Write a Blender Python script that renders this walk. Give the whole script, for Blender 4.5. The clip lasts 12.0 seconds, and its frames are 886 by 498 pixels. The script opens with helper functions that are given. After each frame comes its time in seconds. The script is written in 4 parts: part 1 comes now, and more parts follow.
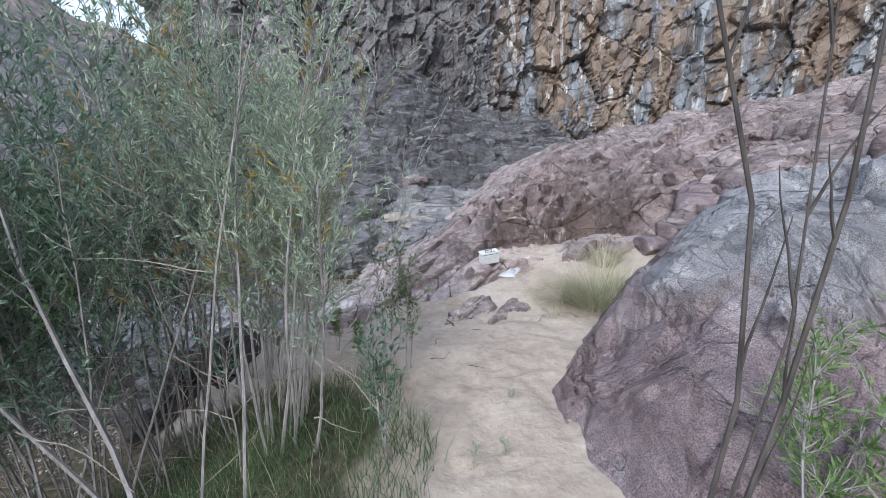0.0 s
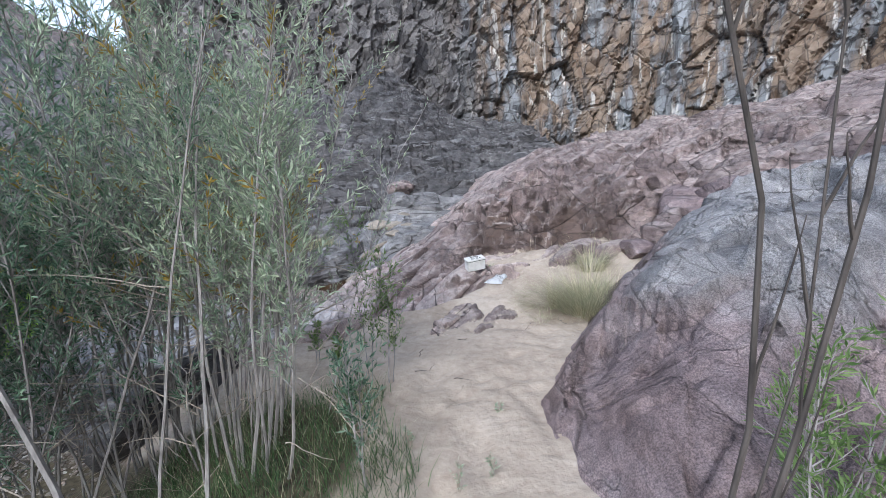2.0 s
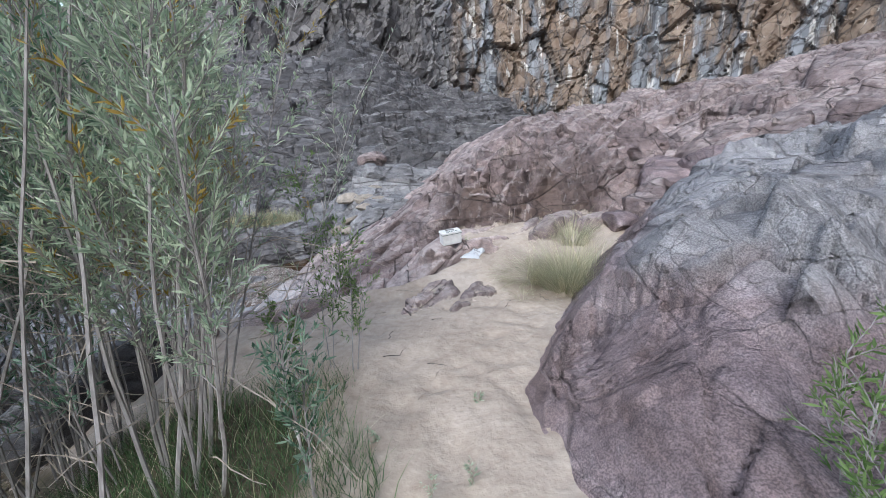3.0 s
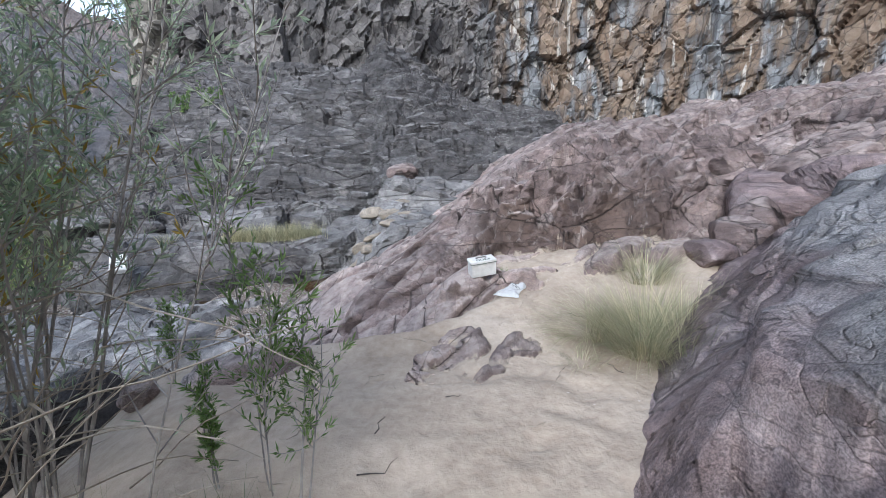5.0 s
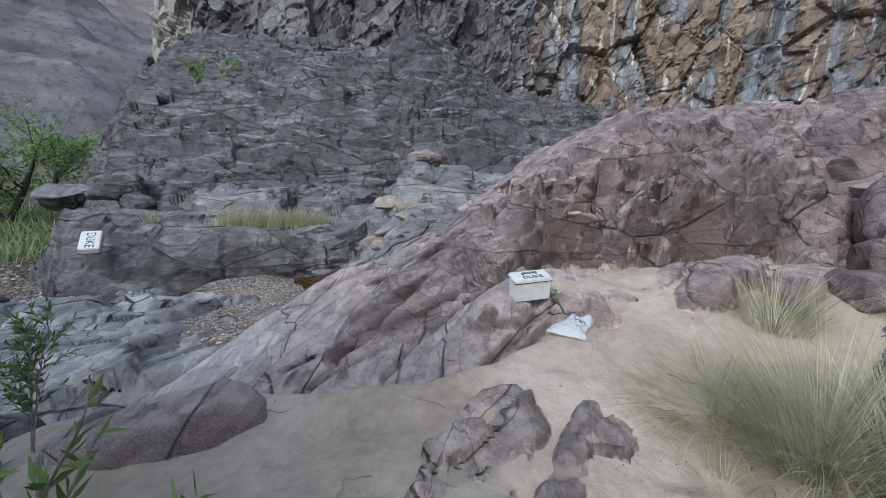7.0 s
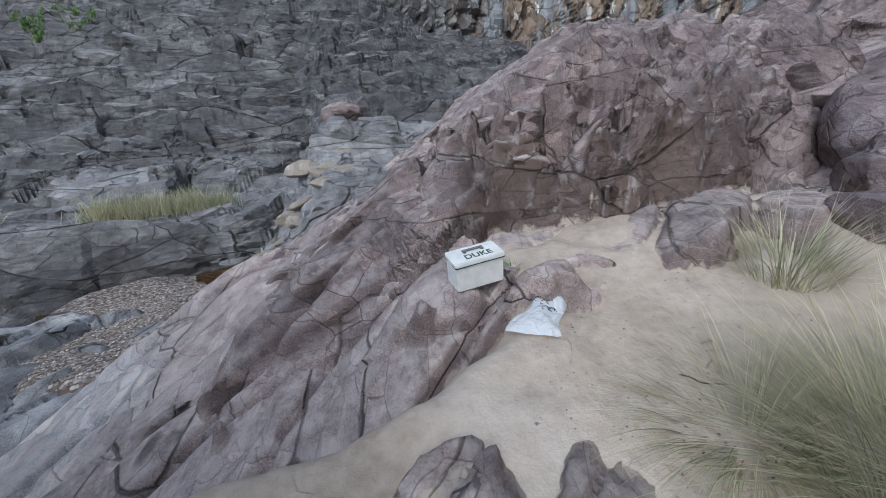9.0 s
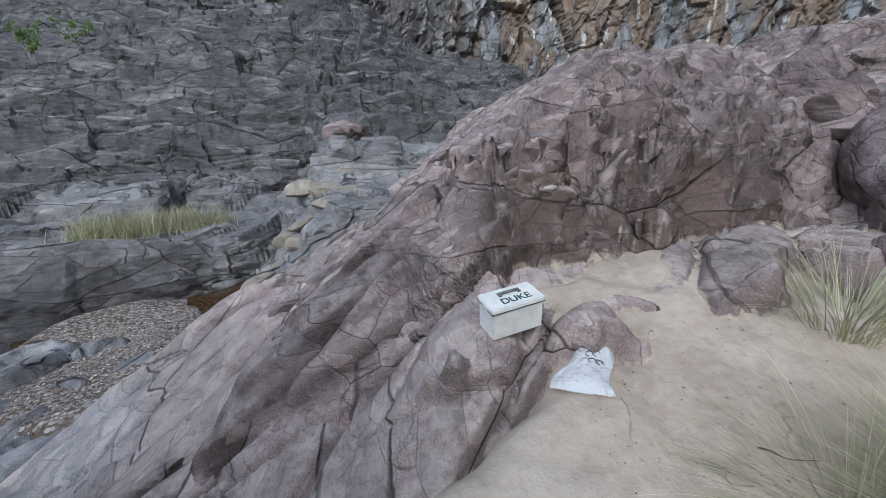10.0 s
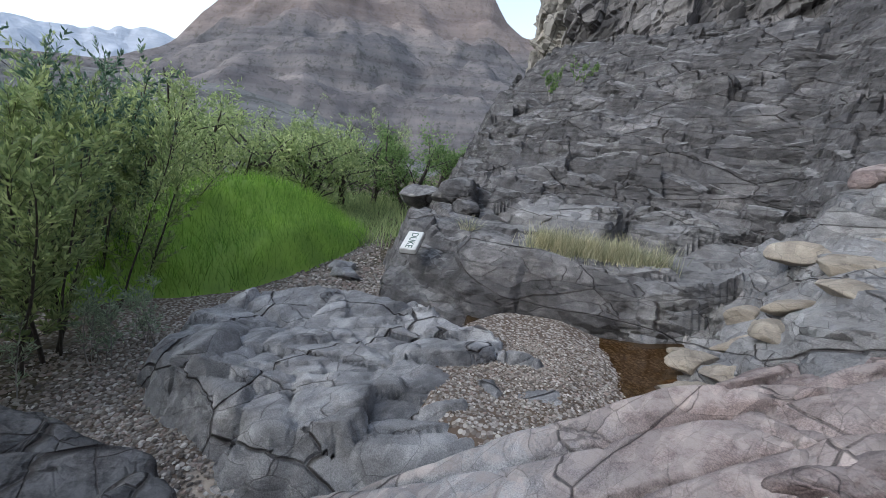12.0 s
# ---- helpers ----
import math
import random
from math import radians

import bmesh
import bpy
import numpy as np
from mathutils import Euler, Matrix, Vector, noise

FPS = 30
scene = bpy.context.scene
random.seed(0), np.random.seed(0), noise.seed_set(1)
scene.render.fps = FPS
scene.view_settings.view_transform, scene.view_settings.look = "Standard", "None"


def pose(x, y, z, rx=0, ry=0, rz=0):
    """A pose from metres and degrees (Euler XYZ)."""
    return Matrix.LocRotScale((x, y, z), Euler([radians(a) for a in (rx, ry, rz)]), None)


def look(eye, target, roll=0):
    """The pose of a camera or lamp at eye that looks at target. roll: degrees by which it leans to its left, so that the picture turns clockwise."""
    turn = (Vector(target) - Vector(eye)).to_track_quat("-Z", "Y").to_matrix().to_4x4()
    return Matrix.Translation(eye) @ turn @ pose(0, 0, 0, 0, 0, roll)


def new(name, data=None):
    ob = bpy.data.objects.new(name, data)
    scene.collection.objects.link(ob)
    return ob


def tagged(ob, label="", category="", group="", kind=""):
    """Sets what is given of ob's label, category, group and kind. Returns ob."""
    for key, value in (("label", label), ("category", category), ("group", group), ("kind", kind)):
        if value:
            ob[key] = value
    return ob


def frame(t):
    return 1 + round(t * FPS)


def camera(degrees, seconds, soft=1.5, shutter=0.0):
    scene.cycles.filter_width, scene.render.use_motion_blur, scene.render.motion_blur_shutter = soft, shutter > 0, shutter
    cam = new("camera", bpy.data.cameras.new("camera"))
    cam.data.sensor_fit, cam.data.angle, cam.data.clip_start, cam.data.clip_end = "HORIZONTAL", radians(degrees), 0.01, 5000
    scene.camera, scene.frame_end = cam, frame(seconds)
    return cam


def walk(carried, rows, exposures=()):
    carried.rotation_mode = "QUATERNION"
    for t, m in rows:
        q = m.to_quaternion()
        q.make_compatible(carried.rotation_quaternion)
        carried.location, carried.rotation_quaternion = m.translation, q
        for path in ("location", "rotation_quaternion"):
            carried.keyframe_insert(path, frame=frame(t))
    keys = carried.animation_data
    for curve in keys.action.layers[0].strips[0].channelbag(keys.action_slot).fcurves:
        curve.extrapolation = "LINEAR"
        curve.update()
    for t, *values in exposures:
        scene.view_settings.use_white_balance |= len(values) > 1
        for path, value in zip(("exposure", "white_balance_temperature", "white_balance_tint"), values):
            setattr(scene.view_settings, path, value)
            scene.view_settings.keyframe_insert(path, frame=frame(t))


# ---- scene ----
cam = camera(97.0, 12.0, soft=0.6)
# seconds, eye (x, y, z), turn to the left, tilt up, lean to the left
WALK = [
    (0, 0.020, -0.007, 1.520, 0.18, -11.20, -3.21),
    (0.5, -0.008, -0.003, 1.534, -0.39, -10.28, -3.56),
    (1, 0.021, -0.016, 1.529, 0.98, -9.12, -3.86),
    (1.5, 0.046, 0.024, 1.522, -0.35, -9.72, -2.27),
    (2, 0.068, 0.123, 1.499, -1.68, -10.33, -3.89),
    (2.5, 0.054, 0.259, 1.445, -0.14, -12.17, -2.89),
    (3, 0.111, 0.532, 1.360, -5.09, -13.94, -3.44),
    (3.2, 0.168, 0.645, 1.350, -8.99, -15.81, -1.90),
    (4.8, 0.302, 1.553, 1.275, -2.31, -12.73, -5.14),
    (5, 0.308, 1.731, 1.240, 0.26, -11.36, -2.56),
    (5.5, 0.269, 2.020, 1.167, 2.05, -12.62, -2.63),
    (6, 0.282, 2.373, 1.164, -1.45, -14.12, -4.66),
    (6.5, 0.260, 2.668, 1.099, 1.25, -10.71, -5.81),
    (7, 0.182, 2.994, 1.077, 2.83, -11.97, 0.97),
    (7.5, 0.203, 3.266, 1.105, 1.80, -12.53, 0.56),
    (7.7, 0.229, 3.399, 1.100, 1.86, -11.74, -0.16),
    (9.3, 0.394, 3.962, 0.949, -6.82, -20.43, -3.99),
    (9.5, 0.408, 3.996, 0.938, -7.76, -21.14, -3.27),
    (10, 0.185, 4.167, 1.044, -6.48, -16.07, -3.07),
    (10.5, -0.215, 4.185, 1.084, 13.79, -14.72, 1.81),
    (11, -0.600, 4.776, 0.925, 37.98, -10.47, 6.34),
    (11.5, -0.726, 4.960, 0.891, 37.55, -13.39, 5.06),
    (12, -0.759, 5.091, 1.004, 48.29, -11.66, 3.88),
]


def aim(x, y, z, turn, tilt, lean):
    a, b = radians(turn), radians(tilt)
    ahead = Vector((-math.sin(a) * math.cos(b), math.cos(a) * math.cos(b), math.sin(b)))
    eye = Vector((x, y, z))
    return look(eye, eye + ahead, lean)


walk(cam, [(t, aim(*row)) for t, *row in WALK], [(0, 1.30, 6000, 8), (5.0, 1.28, 6150, 7), (7.0, 0.92, 6000, 5), (9.5, 0.84, 5920, 5), (12.0, 0.96, 6300, 6)])

# ---- light: a canyon in open shade under a bright, thinly clouded sky ----
world = bpy.data.worlds.new("sky")
scene.world = world
world.use_nodes = True
SUN_UP, SUN_ROUND = radians(38), radians(200)
nt = world.node_tree
sky = nt.nodes.new("ShaderNodeTexSky")
sky.sky_type, sky.sun_disc = "NISHITA", False
sky.sun_elevation, sky.sun_rotation = SUN_UP, SUN_ROUND
sky.dust_density, sky.air_density, sky.ozone_density = 1.2, 1.0, 1.0
pale = nt.nodes.new("ShaderNodeHueSaturation")
pale.inputs["Saturation"].default_value = 0.62
nt.links.new(sky.outputs[0], pale.inputs["Color"])
nt.links.new(pale.outputs[0], nt.nodes["Background"].inputs[0])
nt.nodes["Background"].inputs[1].default_value = 0.19
sun = new("sun", bpy.data.lights.new("sun", "SUN"))
sun.data.energy, sun.data.angle, sun.data.color = 0.7, radians(40), (1.0, 0.97, 0.94)
sun.matrix_world = look((0, 0, 30), Vector((0, 0, 30)) - Vector((math.sin(SUN_ROUND) * math.cos(SUN_UP), math.cos(SUN_ROUND) * math.cos(SUN_UP), math.sin(SUN_UP))))


# ---- numbers: noise on arrays ----
def hash2(i, j, seed):
    v = np.sin(i * 127.1 + j * 311.7 + seed * 74.7) * 43758.5453
    return v - np.floor(v)


def smooth(a, b, v):
    s = np.clip((v - a) / (b - a), 0, 1)
    return s * s * (3 - 2 * s)


def value_noise(x, y, seed):
    i, j = np.floor(x), np.floor(y)
    u, v = x - i, y - j
    u, v = u * u * (3 - 2 * u), v * v * (3 - 2 * v)
    a, b = hash2(i, j, seed), hash2(i + 1, j, seed)
    c, d = hash2(i, j + 1, seed), hash2(i + 1, j + 1, seed)
    return (a * (1 - u) + b * u) * (1 - v) + (c * (1 - u) + d * u) * v - 0.5


def fractal(x, y, size, seed, octaves=4, gain=0.5):
    total, amount, f = 0.0, 1.0, 1.0 / size
    for k in range(octaves):
        total = total + amount * value_noise(x * f + 13.7 * k, y * f - 7.1 * k, seed + k)
        amount, f = amount * gain, f * 2.03
    return total


def cells(x, y, seed):
    """Voronoi cells on a unit grid: distance to the border, the cell's own random numbers, and the place in the cell."""
    i, j = np.floor(x), np.floor(y)
    f1, f2 = np.full(x.shape, 9.0), np.full(x.shape, 9.0)
    ra, rb, rc = np.zeros(x.shape), np.zeros(x.shape), np.zeros(x.shape)
    dx, dy = np.zeros(x.shape), np.zeros(x.shape)
    for di in (-1, 0, 1):
        for dj in (-1, 0, 1):
            ci, cj = i + di, j + dj
            px = ci + 0.12 + 0.76 * hash2(ci, cj, seed)
            py = cj + 0.12 + 0.76 * hash2(ci, cj, seed + 11)
            d = np.hypot(x - px, y - py)
            near = d < f1
            f2 = np.where(near, f1, np.minimum(f2, d))
            f1 = np.where(near, d, f1)
            ra = np.where(near, hash2(ci, cj, seed + 23), ra)
            rb = np.where(near, hash2(ci, cj, seed + 37), rb)
            rc = np.where(near, hash2(ci, cj, seed + 51), rc)
            dx, dy = np.where(near, x - px, dx), np.where(near, y - py, dy)
    return f2 - f1, ra, rb, rc, dx, dy


def turned(x, y, degrees):
    c, s = math.cos(radians(degrees)), math.sin(radians(degrees))
    return c * x + s * y, -s * x + c * y


def blocks(x, y, long, wide, degrees, seed, step=0.1, tilt=0.1, groove=0.05, width=0.07):
    """Jointed rock: every block stands a little higher or lower and tilts, with a groove along the joints."""
    wx = x + 0.25 * long * fractal(x, y, long * 1.3, seed + 90, 2)
    wy = y + 0.25 * long * fractal(x, y, long * 1.3, seed + 95, 2)
    u, v = turned(wx, wy, degrees)
    edge, ra, rb, rc, dx, dy = cells(u / long, v / wide, seed)
    h = step * (ra - 0.5) + tilt * ((rb - 0.5) * dx + (rc - 0.5) * dy) * 2
    return h - groove * (1 - smooth(0, width, edge))


def soft_min(a, b, k):
    h = np.clip(0.5 + 0.5 * (b - a) / k, 0, 1)
    return b + (a - b) * h - k * h * (1 - h)


def soft_max(a, b, k):
    return -soft_min(-a, -b, k)


def spread(points):
    """A row of grid lines from (place, spacing) pairs, with the spacing changing smoothly between them."""
    out, (p, s) = [points[0][0]], points[0]
    for q, r in points[1:]:
        while out[-1] < q:
            share = (out[-1] - p) / (q - p)
            out.append(out[-1] + s + (r - s) * min(max(share, 0), 1))
        out[-1] = q
        p, s = q, r
    return np.array(out)


def sheet(name, xx, yy, zz, material, keep=None):
    """A grid of points as one smooth mesh; keep: which grid points stay."""
    n, m = xx.shape
    verts = np.stack([xx, yy, zz], -1).reshape(-1, 3)
    idx = np.arange(n * m).reshape(n, m)
    quads = np.stack([idx[:-1, :-1], idx[:-1, 1:], idx[1:, 1:], idx[1:, :-1]], -1).reshape(-1, 4)
    if keep is not None:
        k = keep.ravel()
        quads = quads[k[quads].any(1)]
    used, back = np.unique(quads, return_inverse=True)
    me = bpy.data.meshes.new(name)
    me.from_pydata(verts[used].tolist(), [], back.reshape(-1, 4).tolist())
    me.polygons.foreach_set("use_smooth", np.ones(len(me.polygons), bool))
    me.materials.append(material)
    return new(name, me)


# ---- materials ----
def nodes_of(name):
    mat = bpy.data.materials.new(name)
    mat.use_nodes = True
    return mat, mat.node_tree, mat.node_tree.nodes["Principled BSDF"]


def ramp(tree, source, stops):
    r = tree.nodes.new("ShaderNodeValToRGB")
    while len(r.color_ramp.elements) < len(stops):
        r.color_ramp.elements.new(0.5)
    for e, (p, c) in zip(r.color_ramp.elements, stops):
        e.position, e.color = p, (*c, 1)
    tree.links.new(source, r.inputs[0])
    return r.outputs[0]


def tex_noise(tree, vector, scale, detail=4.0, rough=0.55, warp=0.0):
    n = tree.nodes.new("ShaderNodeTexNoise")
    n.inputs["Scale"].default_value, n.inputs["Detail"].default_value = scale, detail
    n.inputs["Roughness"].default_value, n.inputs["Distortion"].default_value = rough, warp
    tree.links.new(vector, n.inputs["Vector"])
    return n.outputs["Fac"]


def mixed(tree, fac, a, b, mode="MIX"):
    m = tree.nodes.new("ShaderNodeMix")
    m.data_type, m.blend_type = "RGBA", mode
    for value, socket in ((fac, m.inputs[0]), (a, m.inputs[6]), (b, m.inputs[7])):
        if isinstance(value, (int, float)):
            socket.default_value = value
        elif isinstance(value, tuple):
            socket.default_value = (*value, 1)
        else:
            tree.links.new(value, socket)
    return m.outputs[2]


def mathed(tree, op, a, b=0.0, c=None):
    m = tree.nodes.new("ShaderNodeMath")
    m.operation = op
    m.use_clamp = op == "SMOOTHSTEP"
    for value, socket in ((a, m.inputs[0]), (b, m.inputs[1]), (c, m.inputs[2])):
        if value is None:
            continue
        if isinstance(value, (int, float)):
            socket.default_value = value
        else:
            tree.links.new(value, socket)
    return m.outputs[0]


def between(tree, value, low, high):
    m = tree.nodes.new("ShaderNodeMapRange")
    m.interpolation_type = "SMOOTHSTEP"
    tree.links.new(value, m.inputs[0])
    m.inputs[1].default_value, m.inputs[2].default_value = low, high
    return m.outputs[0]


def bumped(tree, shader, heights):
    last = None
    for height, strength, distance in heights:
        b = tree.nodes.new("ShaderNodeBump")
        b.inputs["Strength"].default_value, b.inputs["Distance"].default_value = strength, distance
        tree.links.new(height, b.inputs["Height"])
        if last:
            tree.links.new(last, b.inputs["Normal"])
        last = b.outputs[0]
    tree.links.new(last, shader.inputs["Normal"])


def place(tree, stretch=(1, 1, 1), turn=(0, 0, 0)):
    c = tree.nodes.new("ShaderNodeTexCoord")
    m = tree.nodes.new("ShaderNodeMapping")
    m.inputs["Scale"].default_value = stretch
    m.inputs["Rotation"].default_value = [radians(a) for a in turn]
    tree.links.new(c.outputs["Object"], m.inputs[0])
    return m.outputs[0]


def attribute(tree, name):
    a = tree.nodes.new("ShaderNodeAttribute")
    a.attribute_name = name
    return a.outputs["Fac"]


def broken(t, vector, scale, warp=0.13):
    """Broken rock: every piece a tilted face. Gives the height of the faces, the closeness to a joint and a number for each piece."""
    n = t.nodes.new("ShaderNodeTexNoise")
    n.inputs["Scale"].default_value, n.inputs["Detail"].default_value = scale * 1.3, 3
    t.links.new(vector, n.inputs["Vector"])

    def vec(op, a, b):
        m = t.nodes.new("ShaderNodeVectorMath")
        m.operation = op
        for value, socket in ((a, m.inputs[0]), (b, m.inputs[1])):
            if isinstance(value, tuple):
                socket.default_value = value
            else:
                t.links.new(value, socket)
        return m.outputs["Value"] if op == "DOT_PRODUCT" else m.outputs["Vector"]

    k = warp / scale
    at = vec("ADD", vector, vec("MULTIPLY", vec("SUBTRACT", n.outputs["Color"], (0.5, 0.5, 0.5)), (2 * k, 2 * k, 2 * k)))
    out = []
    for feature in ("F1", "DISTANCE_TO_EDGE"):
        v = t.nodes.new("ShaderNodeTexVoronoi")
        v.feature = feature
        v.inputs["Scale"].default_value = scale
        t.links.new(at, v.inputs["Vector"])
        out.append(v)
    face = vec("DOT_PRODUCT", vec("SUBTRACT", at, out[0].outputs["Position"]), vec("SUBTRACT", out[0].outputs["Color"], (0.5, 0.5, 0.5)))
    hue = t.nodes.new("ShaderNodeSeparateColor")
    t.links.new(out[0].outputs["Color"], hue.inputs[0])
    return face, out[1].outputs["Distance"], hue.outputs[0]


def rock_material(name, dark, mid, light, second=None, speck=0.35, rough=0.8, size=1.0, joints=0.0, film=None, crack=0.0, dust_light=None, bed_shade=None, faces=(), beds=((1, 1, 1.6), (0, 20, -40))):
    """Rock with patches, veins, mineral grain and hairline cracks; second: three colours of another rock, where 'zone' is one."""
    mat, t, bsdf = nodes_of(name)
    p = place(t)
    broad = tex_noise(t, p, 0.8 / size, 6, 0.62, 0.6)
    fine = tex_noise(t, p, 7 / size, 8, 0.7)
    craggy = tex_noise(t, place(t, (1.3, 0.7, 1.6), (0, 0, -50)), 3.0 / size, 12, 0.72, 0.3)
    grain = tex_noise(t, p, 110, 2, 0.6)
    mixv = mathed(t, "ADD", mathed(t, "MULTIPLY", broad, 0.5), mathed(t, "ADD", mathed(t, "MULTIPLY", fine, 0.2), mathed(t, "MULTIPLY", craggy, 0.3)))
    col = ramp(t, mixv, ((0.37, dark), (0.5, mid), (0.63, light)))
    if second:
        other = ramp(t, mixv, ((0.34, second[0]), (0.5, second[1]), (0.66, second[2])))
        zone = between(t, mathed(t, "ADD", attribute(t, "zone"), mathed(t, "MULTIPLY", mathed(t, "SUBTRACT", broad, 0.5), 0.9)), 0.3, 0.7)
        col = mixed(t, zone, col, other)
    specks = ramp(t, grain, ((0.38, (0.35, 0.33, 0.34)), (0.5, (1, 1, 1)), (0.64, (1.75, 1.7, 1.66))))
    col = mixed(t, speck, col, specks, "MULTIPLY")
    streak = tex_noise(t, place(t, (3.2, 0.9, 3.0), (0, 0, -42)), 1.3 / size, 4, 0.6, 0.4)
    col = mixed(t, 0.55, col, ramp(t, streak, ((0.36, (0.6, 0.58, 0.58)), (0.52, (1, 1, 1)), (0.7, (1.22, 1.18, 1.15)))), "MULTIPLY")
    if film:
        wash = tex_noise(t, p, 0.35 / size, 4, 0.6, 0.5)
        col = mixed(t, mathed(t, "MULTIPLY", between(t, wash, 0.52, 0.66), film[1]), col, film[0])
    if bed_shade:
        col = mixed(t, mathed(t, "MULTIPLY", attribute(t, "bed_shade"), between(t, mathed(t, "ADD", mathed(t, "MULTIPLY", fine, 0.5), mathed(t, "MULTIPLY", broad, 0.5)), 0.36, 0.52)), col, bed_shade)
    # Paler upward faces: sandy dust, and on ledges top light put in colour.
    if dust_light:
        geo = t.nodes.new("ShaderNodeNewGeometry")
        xyz = t.nodes.new("ShaderNodeSeparateXYZ")
        t.links.new(geo.outputs["Normal"], xyz.inputs[0])
        lie = mathed(t, "MULTIPLY", between(t, xyz.outputs[2], 0.62, 0.95), between(t, fine, 0.35, 0.6))
        col = mixed(t, mathed(t, "MULTIPLY", lie, 0.8), col, dust_light)
    if dust_light:
        blown = mathed(t, "ADD", attribute(t, "sandy"), mathed(t, "MULTIPLY", mathed(t, "SUBTRACT", mathed(t, "ADD", mathed(t, "MULTIPLY", fine, 0.6), mathed(t, "MULTIPLY", craggy, 0.4)), 0.5), 2.2))
        col = mixed(t, mathed(t, "MULTIPLY", between(t, blown, 0.35, 0.65), between(t, attribute(t, "sandy"), 0.0, 0.3)), col, (0.50, 0.425, 0.35))
    relief = [(craggy, 0.8, 0.07 * size), (fine, 0.5, 0.018 * size), (grain, 0.4, 0.004)]
    for scale, amount, joint in faces:
        face, edge, own = broken(t, place(t, *beds), scale)
        some = between(t, mathed(t, "ADD", mathed(t, "MULTIPLY", broad, 0.5), mathed(t, "MULTIPLY", own, 0.5)), 0.30, 0.52)
        gap = mathed(t, "MULTIPLY", between(t, edge, 0.014, 0.002), some)
        col = mixed(t, 0.6, col, ramp(t, own, ((0.0, (0.72, 0.72, 0.73)), (1.0, (1.22, 1.21, 1.2)))), "MULTIPLY")
        col = mixed(t, mathed(t, "MULTIPLY", gap, joint), col, (0.045, 0.036, 0.034))
        relief.append((mathed(t, "MULTIPLY", face, some), amount, 1.0))
        relief.append((mathed(t, "SUBTRACT", 1.0, gap), joint, 0.10 / scale))
    if crack:
        for stretch, scale, thick, share in (((1.0, 0.25, 1.0), 1.1, 0.0045, 0.8), ((0.3, 1.0, 1.0), 1.5, 0.0035, 0.6), ((1.0, 0.25, 1.4), 3.6, 0.007, 0.55), ((0.4, 1.0, 1.4), 6.0, 0.009, 0.4)):
            line = tex_noise(t, place(t, stretch, (0, 0, -55 + 40 * share)), scale / size, 2, 0.45, 0.12)
            off = mathed(t, "ABSOLUTE", mathed(t, "SUBTRACT", line, 0.5))
            here = mathed(t, "MULTIPLY", between(t, off, thick, 0.0005), between(t, mathed(t, "ADD", mathed(t, "MULTIPLY", broad, 0.6), mathed(t, "MULTIPLY", craggy, 0.4)), 0.43, 0.52))
            col = mixed(t, mathed(t, "MULTIPLY", here, share * crack), col, (0.05, 0.042, 0.04))
            relief.append((mathed(t, "SUBTRACT", 1.0, here), 0.7 * crack, 0.025 * size))
    t.links.new(col, bsdf.inputs["Base Color"])
    bsdf.inputs["Roughness"].default_value = rough
    bsdf.inputs["Specular IOR Level"].default_value = 0.35
    bumped(t, bsdf, relief)
    return mat


PINK = rock_material("pink_granite", (0.20, 0.155, 0.147), (0.36, 0.29, 0.276), (0.49, 0.415, 0.395),
                     ((0.24, 0.237, 0.243), (0.41, 0.407, 0.413), (0.56, 0.557, 0.562)), crack=0.3, dust_light=(0.50, 0.43, 0.40), bed_shade=(0.125, 0.088, 0.075),
                     faces=((1.1, 0.5, 0.7), (3.6, 0.6, 0.4), (11.0, 0.5, 0.2)), beds=((1.2, 0.35, 1.4), (0, 18, -42)))
RED = rock_material("red_granite", (0.125, 0.094, 0.09), (0.26, 0.203, 0.194), (0.42, 0.353, 0.337),
                    ((0.16, 0.155, 0.16), (0.30, 0.295, 0.30), (0.46, 0.455, 0.46)), crack=0.35, dust_light=(0.42, 0.36, 0.34), bed_shade=(0.135, 0.096, 0.082),
                    faces=((0.9, 0.8, 0.6), (2.8, 0.95, 0.6), (8.0, 0.7, 0.3)), beds=((0.8, 0.5, 1.7), (0, 23, -35)))
BOULDER = rock_material("purple_granite", (0.165, 0.122, 0.121), (0.29, 0.23, 0.234), (0.45, 0.395, 0.40),
                        ((0.19, 0.185, 0.188), (0.30, 0.297, 0.306), (0.44, 0.44, 0.452)), speck=0.5, crack=0.6,
                        faces=((1.0, 0.9, 0.5), (3.4, 0.9, 0.35), (11.0, 0.6, 0.15)), beds=((1.0, 0.6, 1.2), (10, 25, 30)))
DARK = rock_material("dark_schist", (0.045, 0.043, 0.044), (0.112, 0.109, 0.112), (0.225, 0.219, 0.222),
                     ((0.115, 0.113, 0.116), (0.235, 0.234, 0.239), (0.38, 0.38, 0.386)), size=1.3, speck=0.3, crack=0.5, dust_light=(0.27, 0.267, 0.266),
                     faces=((0.8, 0.6, 0.8), (2.6, 0.7, 0.7), (8.0, 0.5, 0.25)), beds=((0.6, 0.8, 2.2), (8, -6, 12)))
GREY = rock_material("grey_schist", (0.155, 0.157, 0.163), (0.31, 0.313, 0.322), (0.48, 0.483, 0.492), speck=0.3, crack=0.3,
                     faces=((0.9, 0.35, 0.9), (2.6, 0.5, 0.5), (9.0, 0.4, 0.15)), beds=((1.0, 0.55, 1.2), (0, 0, 55)))
TAN = rock_material("tan_rock", (0.21, 0.18, 0.15), (0.36, 0.315, 0.26), (0.48, 0.43, 0.365), speck=0.2, crack=0.5, faces=((4.0, 0.5, 0.5),))


